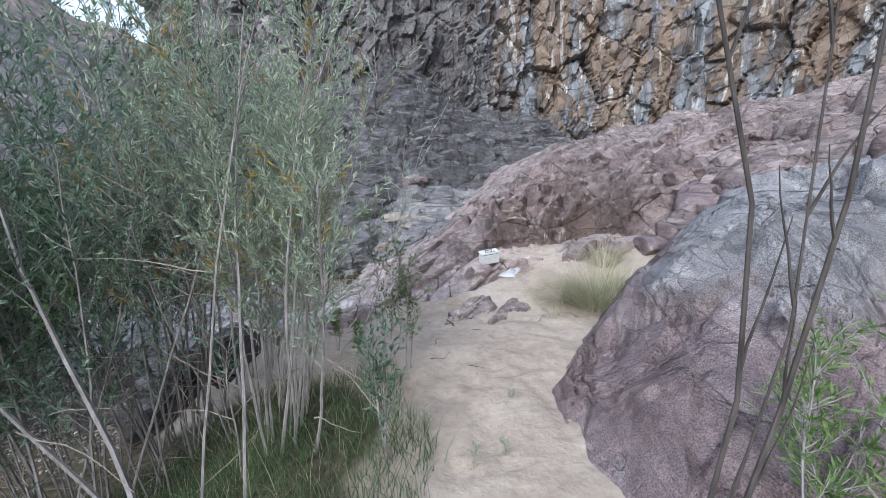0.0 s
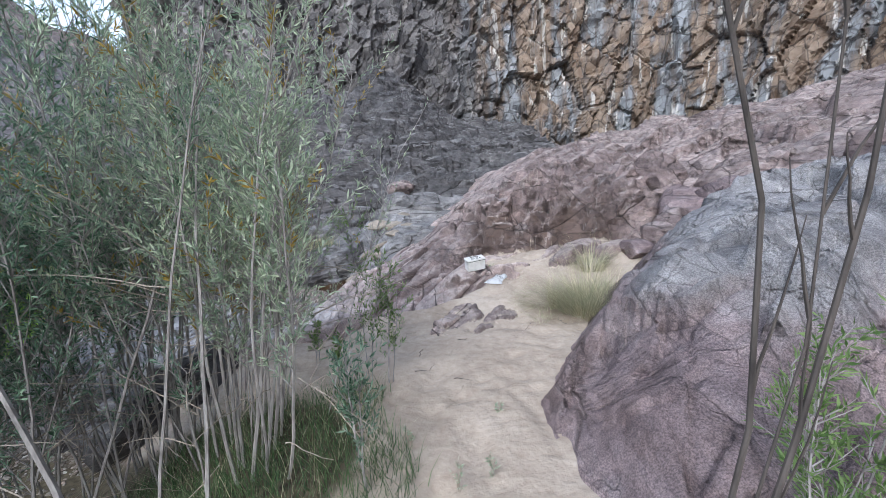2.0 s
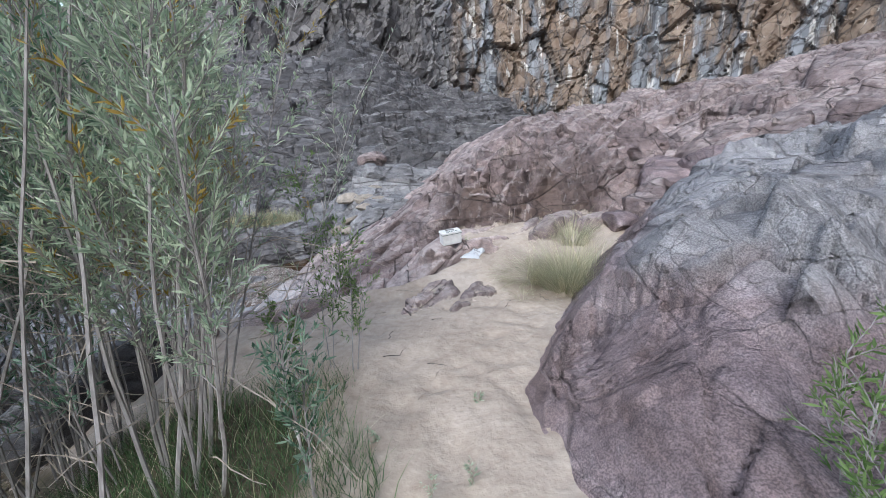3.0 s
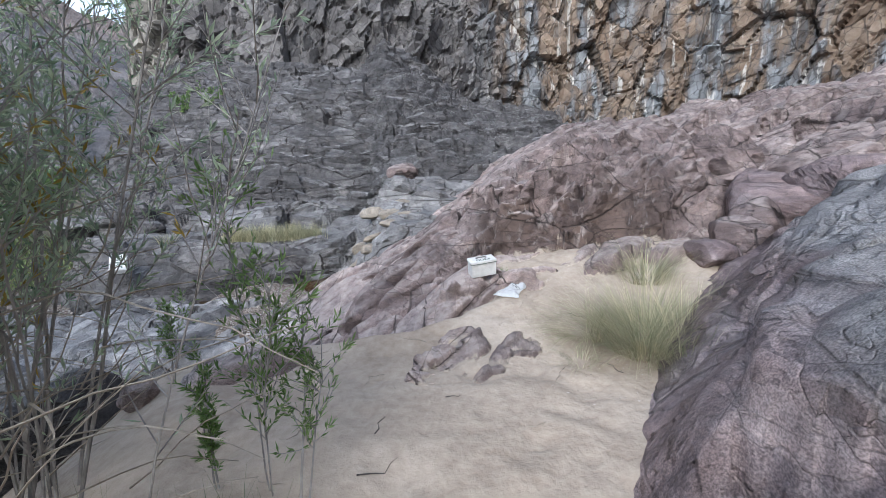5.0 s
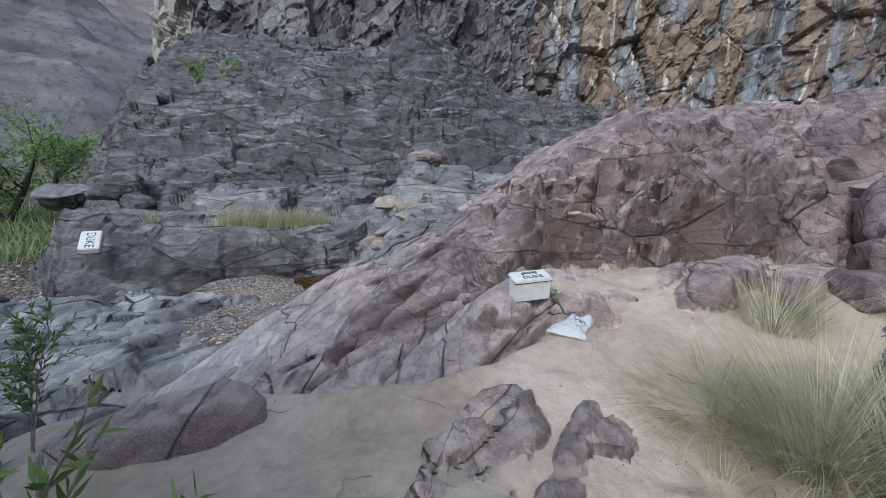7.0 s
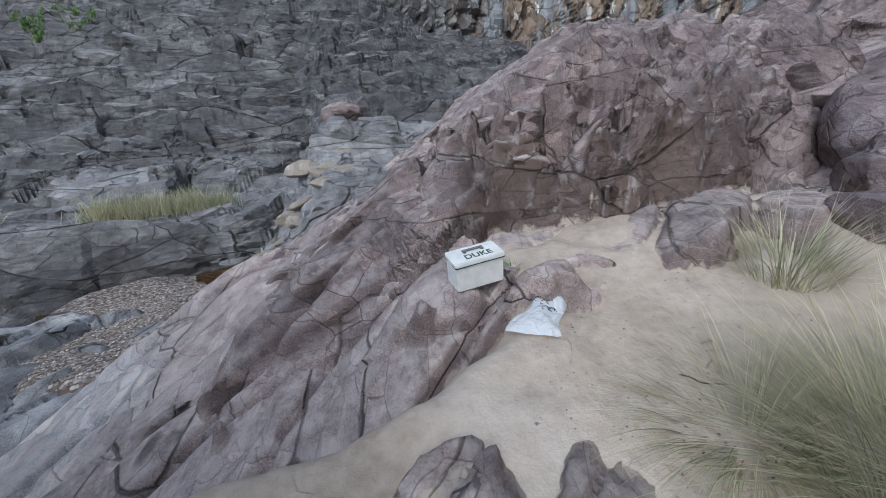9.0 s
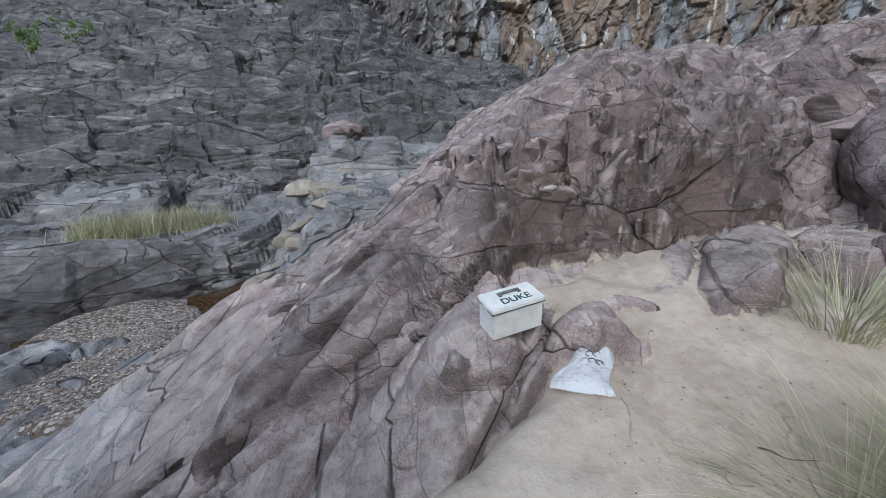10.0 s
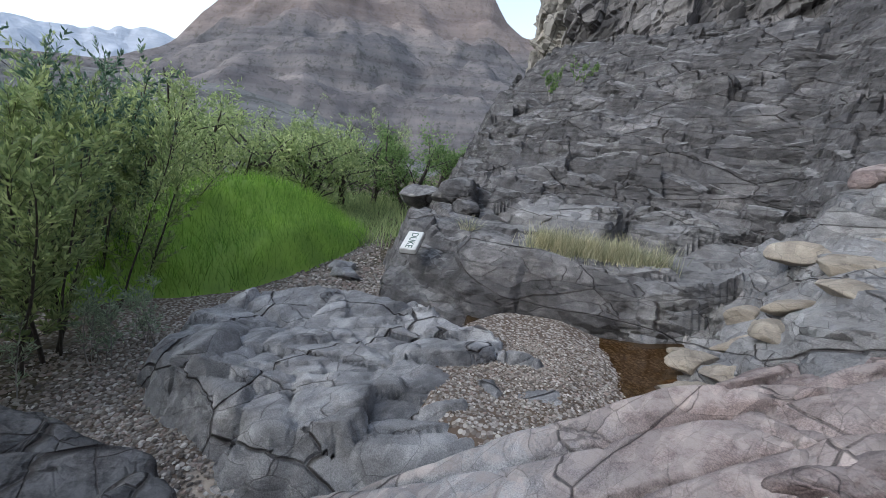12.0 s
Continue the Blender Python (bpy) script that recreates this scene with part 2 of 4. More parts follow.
def sand_material():
    mat, t, bsdf = nodes_of("sand_and_gravel")
    p = place(t)
    broad, fine, grain = tex_noise(t, p, 1.1, 5, 0.6), tex_noise(t, p, 14, 4, 0.6), tex_noise(t, p, 260, 2, 0.6)
    sand = ramp(t, mathed(t, "ADD", mathed(t, "MULTIPLY", broad, 0.6), mathed(t, "MULTIPLY", fine, 0.4)),
                ((0.32, (0.32, 0.258, 0.205)), (0.5, (0.45, 0.378, 0.31)), (0.68, (0.56, 0.485, 0.41))))
    sand = mixed(t, 0.35, sand, ramp(t, grain, ((0.3, (0.6, 0.58, 0.56)), (0.55, (1, 1, 1)), (0.75, (1.25, 1.2, 1.15)))), "MULTIPLY")
    v = t.nodes.new("ShaderNodeTexVoronoi")
    v.inputs["Scale"].default_value = 26
    t.links.new(p, v.inputs["Vector"])
    hue = t.nodes.new("ShaderNodeSeparateColor")
    t.links.new(v.outputs["Color"], hue.inputs[0])
    stones = ramp(t, hue.outputs[0], ((0.0, (0.12, 0.10, 0.09)), (0.45, (0.25, 0.22, 0.20)), (1.0, (0.46, 0.43, 0.40))))
    stones = mixed(t, between(t, v.outputs["Distance"], 0.45, 0.65), stones, (0.12, 0.09, 0.07))
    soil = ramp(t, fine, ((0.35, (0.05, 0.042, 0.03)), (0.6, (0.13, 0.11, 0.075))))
    zone = attribute(t, "gravel")
    col = mixed(t, between(t, mathed(t, "ADD", zone, mathed(t, "MULTIPLY", mathed(t, "SUBTRACT", broad, 0.5), 0.6)), 0.35, 0.65), sand, stones)
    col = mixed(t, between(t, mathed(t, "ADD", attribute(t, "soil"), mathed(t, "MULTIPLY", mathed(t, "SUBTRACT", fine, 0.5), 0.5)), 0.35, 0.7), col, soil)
    t.links.new(col, bsdf.inputs["Base Color"])
    bsdf.inputs["Roughness"].default_value = 0.95
    bsdf.inputs["Specular IOR Level"].default_value = 0.15
    bumped(t, bsdf, ((broad, 0.35, 0.08), (fine, 0.5, 0.03), (grain, 0.3, 0.003)))
    return mat


SAND = sand_material()


def leaf_material(name, low, high, trans=0.3):
    mat, t, bsdf = nodes_of(name)
    g = t.nodes.new("ShaderNodeNewGeometry")
    col = ramp(t, g.outputs["Random Per Island"], ((0.0, low), (0.6, tuple((a + b) / 2 for a, b in zip(low, high))), (1.0, high)))
    n = tex_noise(t, place(t), 1.4, 3)
    col = mixed(t, 0.5, col, ramp(t, n, ((0.3, (0.55, 0.6, 0.6)), (0.7, (1.35, 1.25, 1.1)))), "MULTIPLY")
    t.links.new(col, bsdf.inputs["Base Color"])
    bsdf.inputs["Roughness"].default_value = 0.55
    bsdf.inputs["Specular IOR Level"].default_value = 0.3
    glow = t.nodes.new("ShaderNodeBsdfTranslucent")
    t.links.new(col, glow.inputs[0])
    mix = t.nodes.new("ShaderNodeMixShader")
    mix.inputs[0].default_value = trans
    t.links.new(bsdf.outputs[0], mix.inputs[1])
    t.links.new(glow.outputs[0], mix.inputs[2])
    t.links.new(mix.outputs[0], t.nodes["Material Output"].inputs[0])
    return mat


WILLOW = leaf_material("grey_green_leaf", (0.045, 0.105, 0.065), (0.28, 0.40, 0.29), 0.35)
OLIVE = leaf_material("olive_leaf", (0.22, 0.31, 0.22), (0.58, 0.67, 0.51), 0.45)
YELLOW = leaf_material("yellowed_leaf", (0.25, 0.17, 0.03), (0.42, 0.32, 0.08))
BRIGHT = leaf_material("bright_leaf", (0.09, 0.17, 0.05), (0.28, 0.40, 0.16), 0.4)
TURF = leaf_material("lush_grass", (0.15, 0.32, 0.05), (0.48, 0.70, 0.17), 0.5)
# Darker than open grass: the thicket's shade is mixed into its colour.
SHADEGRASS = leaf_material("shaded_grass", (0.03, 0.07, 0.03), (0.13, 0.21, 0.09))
STRAW = leaf_material("straw", (0.25, 0.27, 0.17), (0.74, 0.69, 0.50), 0.4)
FARLEAF = leaf_material("far_leaf", (0.20, 0.28, 0.12), (0.56, 0.65, 0.32), 0.45)


def plain_material(name, low, high, scale, rough=0.7, depth=0.004, metal=0.0, stretch=(1, 1, 1), spec=0.4):
    mat, t, bsdf = nodes_of(name)
    p = place(t, stretch)
    n = tex_noise(t, p, scale, 5, 0.6)
    t.links.new(ramp(t, n, ((0.3, low), (0.7, high))), bsdf.inputs["Base Color"])
    bsdf.inputs["Roughness"].default_value, bsdf.inputs["Metallic"].default_value = rough, metal
    bsdf.inputs["Specular IOR Level"].default_value = spec
    bumped(t, bsdf, ((n, 0.4, depth),))
    return mat


BARK = plain_material("grey_bark", (0.17, 0.155, 0.15), (0.42, 0.395, 0.38), 40, 0.85, 0.003, stretch=(1, 1, 0.15))
DARKBARK = plain_material("dark_bark", (0.035, 0.03, 0.028), (0.11, 0.095, 0.085), 40, 0.85, 0.003, stretch=(1, 1, 0.15))
TWIG = plain_material("pale_dry_twig", (0.24, 0.2, 0.16), (0.42, 0.37, 0.31), 30, 0.85, 0.002)
WHITE = plain_material("chipped_white_paint", (0.62, 0.62, 0.6), (0.8, 0.8, 0.78), 14, 0.45, 0.001)
LETTER = plain_material("dark_green_paint", (0.015, 0.05, 0.035), (0.03, 0.09, 0.06), 60, 0.5, 0.0005)
STEEL = plain_material("worn_steel", (0.12, 0.12, 0.11), (0.3, 0.3, 0.28), 60, 0.5, 0.001, 0.6)
INK = plain_material("dark_print", (0.05, 0.05, 0.06), (0.12, 0.12, 0.13), 50, 0.6, 0.0005)


# ---- the ground: sand path, gravel wash, flats to the horizon ----
def sand_height(x, y):
    z = -0.055 * np.clip(y, -3, 4.6) + 0.03 * np.clip(-y - 3, 0, 20)
    z = z + 0.24 * np.clip(y - 4.8, 0, 1.5) + 0.05 * np.clip(x - 0.9, 0, 3) * smooth(3.5, 5, y)
    # the tongue of sand ends against the slab
    edge = y - (5.12 + 0.55 * np.clip(x, 0, 1.2) - 0.12 * np.clip(-x, 0, 3) + 0.22 * fractal(x, y, 0.8, 12, 3))
    z = z - smooth(-0.05, 0.45, edge) * smooth(1.0, 0.55, x) * (0.42 + 0.30 * np.clip(0.4 - x, 0, 4)) - 0.6 * smooth(6.7, 7.6, y)
    foot = fractal(x, y, 0.24, 5, 2)
    return z + 0.035 * fractal(x, y, 0.9, 3, 3) + 0.075 * np.minimum(foot, 0.05) + 0.012 * fractal(x, y, 0.09, 7, 2)


def ground_height(x, y):
    wash = -1.26 + 0.05 * fractal(x, y, 1.2, 8, 4) - 0.004 * np.clip(-x - 6, 0, 60)
    bank = smooth(-1.5, -3.9, x + 0.35 * np.clip(y - 4.4, -2, 3))
    z = sand_height(x, y) * (1 - bank) + wash * bank
    # the gravel beach falls into the pool
    beach = -0.98 - 0.25 * np.clip(0.75 * (x + 2.75) + 0.5 * (y - 9.2), -0.25, 5) + 0.03 * fractal(x, y, 0.5, 9, 3)
    near = smooth(1.15, 0.85, np.hypot((x + 2.75) / 1.5, (y - 8.9) / 2.1))
    z = np.where(y > 7.0, np.minimum(z, -1.0), z) * (1 - near) + beach * near
    far = smooth(30, 90, np.hypot(x, y))
    return z * (1 - far) + -1.6 * far


def attribute_of(ob, name, values):
    a = ob.data.attributes.new(name, "FLOAT", "POINT")
    a.data.foreach_set("value", np.asarray(values, np.float32))


def points_of(ob):
    co = np.empty(len(ob.data.vertices) * 3)
    ob.data.vertices.foreach_get("co", co)
    return co.reshape(-1, 3)


gx = spread([(-1500, 300), (-120, 20), (-20, 1.0), (-6, 0.09), (-2, 0.04), (2.2, 0.04), (8, 0.3), (30, 3), (1500, 300)])
gy = spread([(-1500, 300), (-30, 6), (-3, 0.3), (0.5, 0.04), (6.6, 0.04), (10.5, 0.1), (20, 0.8), (120, 20), (1500, 300)])
gxx, gyy = np.meshgrid(gx, gy)
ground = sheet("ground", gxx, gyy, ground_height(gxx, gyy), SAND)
g = points_of(ground)
attribute_of(ground, "gravel", np.maximum(smooth(-2.9, -3.9, g[:, 0] + 0.35 * np.clip(g[:, 1] - 4.4, -2, 3)), smooth(6.4, 7.0, g[:, 1])))
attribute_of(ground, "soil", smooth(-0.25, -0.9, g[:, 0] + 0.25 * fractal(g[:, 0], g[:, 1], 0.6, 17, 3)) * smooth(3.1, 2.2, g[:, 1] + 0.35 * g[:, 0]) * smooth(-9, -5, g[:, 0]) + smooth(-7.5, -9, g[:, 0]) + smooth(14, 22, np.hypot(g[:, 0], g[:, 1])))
tagged(ground, "pale sand path with dark gravel wash", "ground", kind="structure")


# ---- bedrock ----
def pillows(x, y, long, wide, degrees, seed, step, tilt, groove, width):
    """Worn rock between joints: rounded shoulders and a narrow, deep crack."""
    wx = x + 0.12 * long * fractal(x, y, long, seed + 90, 3)
    wy = y + 0.12 * long * fractal(x, y, long, seed + 95, 3)
    u, v = turned(wx, wy, degrees)
    edge, ra, rb, rc, dx, dy = cells(u / long, v / wide, seed)
    h = step * (ra - 0.5) + tilt * ((rb - 0.5) * dx + (rc - 0.5) * dy) * 2
    return h - groove * np.exp(-(edge / width) ** 1.2) - 0.6 * groove * np.exp(-edge / (4 * width))


def slab_height(x, y):
    z = -1.26 + 0.335 * np.clip(x, -4, 1.2) + 0.186 * np.clip(y, 4, 7.6)
    # it breaks off towards the pool and the grey slab
    away = turned(x + 2.3, y - 6.95, 52)[1]
    z = z - 0.9 * smooth(-0.12, 0.35, away + 0.12 * fractal(x, y, 0.9, 29, 3)) - 0.5 * smooth(-3.3, -3.9, x)
    z = z - 0.6 * smooth(5.0, 4.6, y) - 0.5 * smooth(1.6, 2.6, x) * smooth(6.2, 5.4, y)
    z = z - 0.40 * smooth(-0.05, 0.25, (x - 0.15) * 0.763 - (y - 5.1) * 0.646)
    z = z + 0.05 * np.exp(-((x - 0.62) / 0.5) ** 2 - ((y - 6.05) / 0.36) ** 2)
    z = z - smooth(0.42, 0.70, x) * np.clip(z - (0.03 + 0.07 * smooth(1.10, 0.85, x) + 0.25 * np.clip(y - 6.1, 0, 2)), 0, 9)
    u, v = turned(x - 2.1, y - 6.2, 12)
    r = np.hypot(u / 1.7, v / 0.42) + 0.9 * fractal(x, y, 0.35, 26, 4)
    z = np.maximum(z, -0.3 + (0.38 + 0.24 * smooth(1.5, 2.4, x)) * smooth(1.3, 0.6, r) - 2.0 * smooth(1.25, 1.7, r))
    # the broken patch that stands out of the sand
    u, v = turned(x - 0.78, y - 4.92, 44)
    r = np.hypot(u / 0.90, v / (0.34 - 0.12 * np.clip(u, -0.5, 1))) + 0.55 * fractal(x, y, 0.30, 29, 5, 0.6)
    z = np.maximum(z, -0.55 + 0.37 * smooth(1.3, 0.85, r) + blocks(x, y, 0.34, 0.15, 42, 37, 0.05, 0.06, 0.03, 0.08) + 0.05 * fractal(x, y, 0.22, 24, 3) - 0.8 * smooth(1.2, 1.5, r))
    # the low dark knob at the edge of the sand
    u, v = turned(x + 1.35, y - 4.72, 18)
    r = np.hypot(u / 0.62, v / 0.30) + 0.4 * fractal(x, y, 0.4, 28, 3)
    z = np.maximum(z, -0.62 + 0.44 * smooth(1.25, 0.55, r) - 0.9 * smooth(1.2, 1.5, r))
    cracks = pillows(x, y, 2.6, 0.6, 52, 21, 0.07, 0.10, 0.09, 0.05) + 0.5 * pillows(x, y, 0.9, 0.6, 35, 22, 0.04, 0.06, 0.05, 0.04)
    return z + cracks + 0.06 * fractal(x, y, 1.1, 31, 3) + 0.025 * fractal(x, y, 0.3, 34, 5, 0.6)


def dome_height(x, y):
    top = 0.66 + 0.14 * (x - 0.44) + 0.44 * (y - 6.61)
    top = soft_min(top, 2.05 - 0.10 * (y - 9.6), 0.5)
    left = 0.64 + 0.67 * (x - 0.44) - 0.03 * (y - 6.61)
    right = 1.7 - 1.1 * (x - (3.85 + 0.6 * (y - 7.5)))
    bay = 0.05 * np.exp(-((x - 1.7) / 0.9) ** 2)
    steep = smooth(0.15, 0.75, x)
    foot = (0.10 + 0.02 * x) * steep + (1 - steep) * (-1.30 + 0.335 * np.clip(x, -4, 1.2) + 0.186 * np.clip(y, 4, 7.6))
    front = foot + (0.42 + 2.2 * steep) * (y - (6.10 + 0.31 * (x - 0.5) + bay + 0.30 * fractal(x, y, 0.6, 49, 3)))
    lip = 0.78 + 0.75 * (y - (6.38 + 0.25 * (x - 0.5)))
    z = soft_min(soft_min(soft_min(top, left, 0.25), right, 0.5), soft_min(front, lip, 0.1), 0.1)
    rough = smooth(0.0, 0.9, x) * smooth(9.2, 7.3, y)
    z = z + pillows(x, y, 1.7, 0.5, 40, 44, 0.06 + 0.06 * rough, 0.14 + 0.14 * rough, 0.10, 0.08) + 0.12 * fractal(x, y, 0.9, 51, 3)
    # beds that dip with the left flank break into small ledges on the scarp
    dip = -0.42 * x + 0.06 * y + 0.10 * fractal(x, y, 0.8, 53, 3)
    q = (z + dip) / 0.17
    stair = 0.17 * (np.floor(q) + smooth(0.72, 1.0, q - np.floor(q))) - dip
    z = z + (stair - z) * (0.3 + 0.6 * rough)
    z = z + (0.3 + 0.7 * rough) * pillows(x, y, 0.55, 0.3, 30, 46, 0.08, 0.14, 0.06, 0.10)
    z = z + rough * blocks(x, y, 0.8, 0.34, 38, 58, 0.18, 0.34, 0.06, 0.05)
    return z + 0.03 * fractal(x, y, 0.2, 57, 4)


def hump_height(x, y):
    u, v = turned(x + 4.1, y - 6.95, 30)
    r = np.hypot(u / 2.3, v / 1.6) + 0.18 * fractal(x, y, 1.0, 61, 2)
    z = -0.80 - 0.04 * u + 0.05 * v - 0.06 * r ** 2 - 0.75 * smooth(0.80, 1.12, r)
    return z + 0.5 * pillows(x, y, 1.2, 0.65, 62, 63, 0.09, 0.13, 0.12, 0.06) + 0.7 * blocks(x, y, 1.0, 0.5, 50, 64, 0.10, 0.22, 0.10, 0.05) + 0.5 * blocks(x, y, 0.45, 0.3, 75, 65, 0.06, 0.12, 0.06, 0.06) + 0.06 * fractal(x, y, 0.7, 66, 4)


def ledge_height(x, y):
    z = 0.30 + 0.31 * (y - 10) + 0.10 * np.clip(-x - 2, 0, 6) + 0.7 * np.exp(-((x + 5.0) / 3.5) ** 2 - ((y - 17) / 3.0) ** 2)
    z = z + 0.55 * np.clip(y - 19.5, 0, 8) * smooth(-3, -8, x) - 0.12 * np.clip(x, 0, 9)
    chute = -1.08 + 1.1 * (x + 1.75) + 0.45 * (y - 9.3)
    y0 = 9.75 + 0.65 * (x + 3.0) * smooth(-5.4, -4.6, x) - 1.3 * smooth(-4.7, -5.5, x)
    crop = -1.2 + (2.2 - 1.3 * smooth(-4.7, -5.5, x)) * (y - y0) - 4 * smooth(-2.6, -2.0, x - 0.35 * (y - 10))
    crop = soft_min(crop, -0.02 + 0.08 * (-x - 4) + 0.35 * np.clip(y - 11.2, 0, 9), 0.15)
    z = soft_min(z, soft_max(chute, crop, 0.2), 0.3)
    z = z + 0.36 * np.clip(y - 13.0 - 0.35 * np.clip(x + 5, 0, 9), 0, 9) * smooth(3, -3, x) * smooth(-15, -11, x)
    z = z - 1.5 * np.clip(-x - 6.7 - 0.58 * (y - 9) + 0.5 * fractal(x, y, 1.5, 79, 3), 0, 30)
    back = smooth(10.6, 12.0, y)
    # beds: worn steps that dip a little
    dip = 0.10 * (x + 3) + 0.22 * fractal(x, y, 3.0, 70, 3)
    q = (z + dip) / 0.40
    stair = 0.40 * (np.floor(q) + smooth(0.72, 1.0, q - np.floor(q))) - dip
    z = z + (stair - z) * (0.35 + 0.6 * back)
    big = blocks(x, y, 1.9, 0.8, -8, 71, 0.30, 0.40, 0.12, 0.05)
    small = blocks(x, y, 0.75, 0.36, 10, 75, 0.14, 0.22, 0.06, 0.06)
    z = z + big * (0.45 + 0.55 * back) + small * (0.35 + 0.65 * back) + 0.08 * fractal(x, y, 1.4, 77, 4)
    return z


def rock_sheet(name, xs, ys, height, material, label, floor_gap=0.9):
    xx, yy = np.meshgrid(xs, ys)
    zz = height(xx, yy)
    keep = zz > ground_height(xx, yy) - floor_gap
    ob = sheet(name, xx, yy, zz, material, keep)
    tagged(ob, label, "rock", kind="structure")
    return ob


def angular(ob):
    ob.data.polygons.foreach_set("use_smooth", np.zeros(len(ob.data.polygons), bool))


def zone_of(ob, rule):
    p = points_of(ob)
    attribute_of(ob, "zone", rule(p[:, 0], p[:, 1], p[:, 2]))


slab = rock_sheet("bedrock_slab", spread([(-4.2, 0.032), (0, 0.024), (4.2, 0.035)]), spread([(4.0, 0.024), (6.5, 0.026), (9.6, 0.045)]), slab_height, PINK,
                  "cracked pink and grey granite slab half under sand")
p_ = points_of(slab)
attribute_of(slab, "sandy", 0.9 * smooth(0.05, -0.02, p_[:, 2] - ground_height(p_[:, 0], p_[:, 1])) * smooth(-1.0, -0.6, p_[:, 0]))
attribute_of(slab, "bed_shade", np.maximum(0.55 * smooth(1.2, 0.8, np.hypot((p_[:, 0] - 0.78) / 0.9, (p_[:, 1] - 4.92) / 0.8)), 0.5 * smooth(1.0, 1.3, p_[:, 0]) * smooth(5.6, 5.8, p_[:, 1])))
zone_of(slab, lambda x, y, z: smooth(-0.6, -2.6, x) * 0.85)
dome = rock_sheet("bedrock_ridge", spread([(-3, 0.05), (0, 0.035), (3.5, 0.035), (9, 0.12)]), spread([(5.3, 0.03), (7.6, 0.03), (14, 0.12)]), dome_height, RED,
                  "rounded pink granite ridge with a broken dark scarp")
p_ = points_of(dome)
attribute_of(dome, "sandy", smooth(0.12, -0.02, p_[:, 2] - ground_height(p_[:, 0], p_[:, 1])))
# Dark brown rock of the scarp, with part of its shade painted in.
attribute_of(dome, "bed_shade", smooth(0.55, 0.9, p_[:, 0]) * smooth(3.9, 3.2, p_[:, 0]) * smooth(7.15, 6.75, p_[:, 1] - 0.22 * (p_[:, 0] - 0.5) + 0.25 * fractal(p_[:, 0], p_[:, 1], 0.6, 59, 3)))
zone_of(dome, lambda x, y, z: 0.12 * smooth(7.4, 9.5, y) + 0.1 * smooth(2.5, 4, x))
hump = rock_sheet("river_slab", spread([(-7, 0.035), (-1.8, 0.035)]), spread([(4.6, 0.035), (9.2, 0.035)]), hump_height, GREY,
                  "smooth blue-grey river-worn slab split by joints")
ledge = rock_sheet("stepped_ledges", spread([(-17, 0.2), (-8, 0.055), (2, 0.05), (7, 0.15)]), spread([(7.6, 0.045), (13, 0.05), (18, 0.08), (27, 0.16)]), ledge_height, DARK,
                   "stepped grey schist ledges climbing to the cliff")
angular(ledge)
zone_of(ledge, lambda x, y, z: smooth(15.0, 11.2, y + 0.25 * np.abs(x + 1)) * (0.95 - 0.6 * smooth(-2.3, -2.9, x) * smooth(11.4, 10.7, y)))


# ---- the large boulder beside the path and the domes behind it ----
def boulder_height(x, y):
    edge = 0.58 + 0.03 * y + 0.62 * np.clip(y - 2.7, 0, 9)
    left = -0.28 + 0.95 * (x - edge)
    front = -0.2 + 0.85 * (y - 1.0)
    top = 0.86 + 0.17 * (x - 2.0) - 0.02 * (y - 3)
    back = 1.0 - 0.85 * (y - 4.0 - 0.55 * np.clip(x - 2.2, 0, 9))
    z = soft_min(soft_min(left, top, 0.35), soft_min(front, back, 0.3), 0.35)
    z = z + (0.15 + 0.85 * smooth(0.1, 0.7, x - edge)) * (blocks(x, y, 1.5, 0.8, 48, 83, 0.12, 0.30, 0.08, 0.04) + blocks(x, y, 0.55, 0.34, 20, 84, 0.07, 0.14, 0.04, 0.05)) + 0.12 * fractal(x, y, 1.0, 86, 3) + 0.05 * fractal(x, y, 0.32, 87, 4) + 0.02 * fractal(x, y, 0.1, 88, 3)
    return z


boulder = rock_sheet("boulder", spread([(0.3, 0.025), (3, 0.03), (8, 0.1)]), spread([(0.7, 0.025), (4, 0.03), (6.4, 0.06)]), boulder_height, BOULDER,
                     "massive purple-grey granite boulder beside the sand")
zone_of(boulder, lambda x, y, z: smooth(0.25, 0.9, z) * 0.75)


def shoulder_height(x, y):
    z = 0.4 + 0.44 * (x - 5.1) + 0.05 * (y - 7)
    z = soft_min(z, 3.0 + 0.12 * (x - 9), 1.0)
    front = -0.4 + 1.1 * (y - 4.9 + 0.15 * (x - 5))
    z = soft_min(z, front, 0.6)
    z = z + blocks(x, y, 2.4, 1.6, 30, 91, 0.55, 0.5, 0.16, 0.04) + pillows(x, y, 0.9, 0.6, 40, 93, 0.10, 0.16, 0.08, 0.03)
    return z + 0.16 * fractal(x, y, 1.5, 95, 5)


shoulder = rock_sheet("rock_shoulder", spread([(4.2, 0.05), (10, 0.08), (26, 0.4)]), spread([(3.2, 0.06), (13, 0.08), (27, 0.4)]), shoulder_height, RED,
                      "broad pink and grey granite shoulder below the cliff")
zone_of(shoulder, lambda x, y, z: 0.15 + 0 * x)


# ---- the cliff ----
CLIFF = [(-24, 46), (-20.5, 34), (-18.2, 25.5), (-13.5, 23.5), (-7, 23.5), (-1, 26), (5, 29.5), (13, 30), (20, 27.5), (26, 20), (29, 8), (30, -8), (22, -24), (4, -30)]


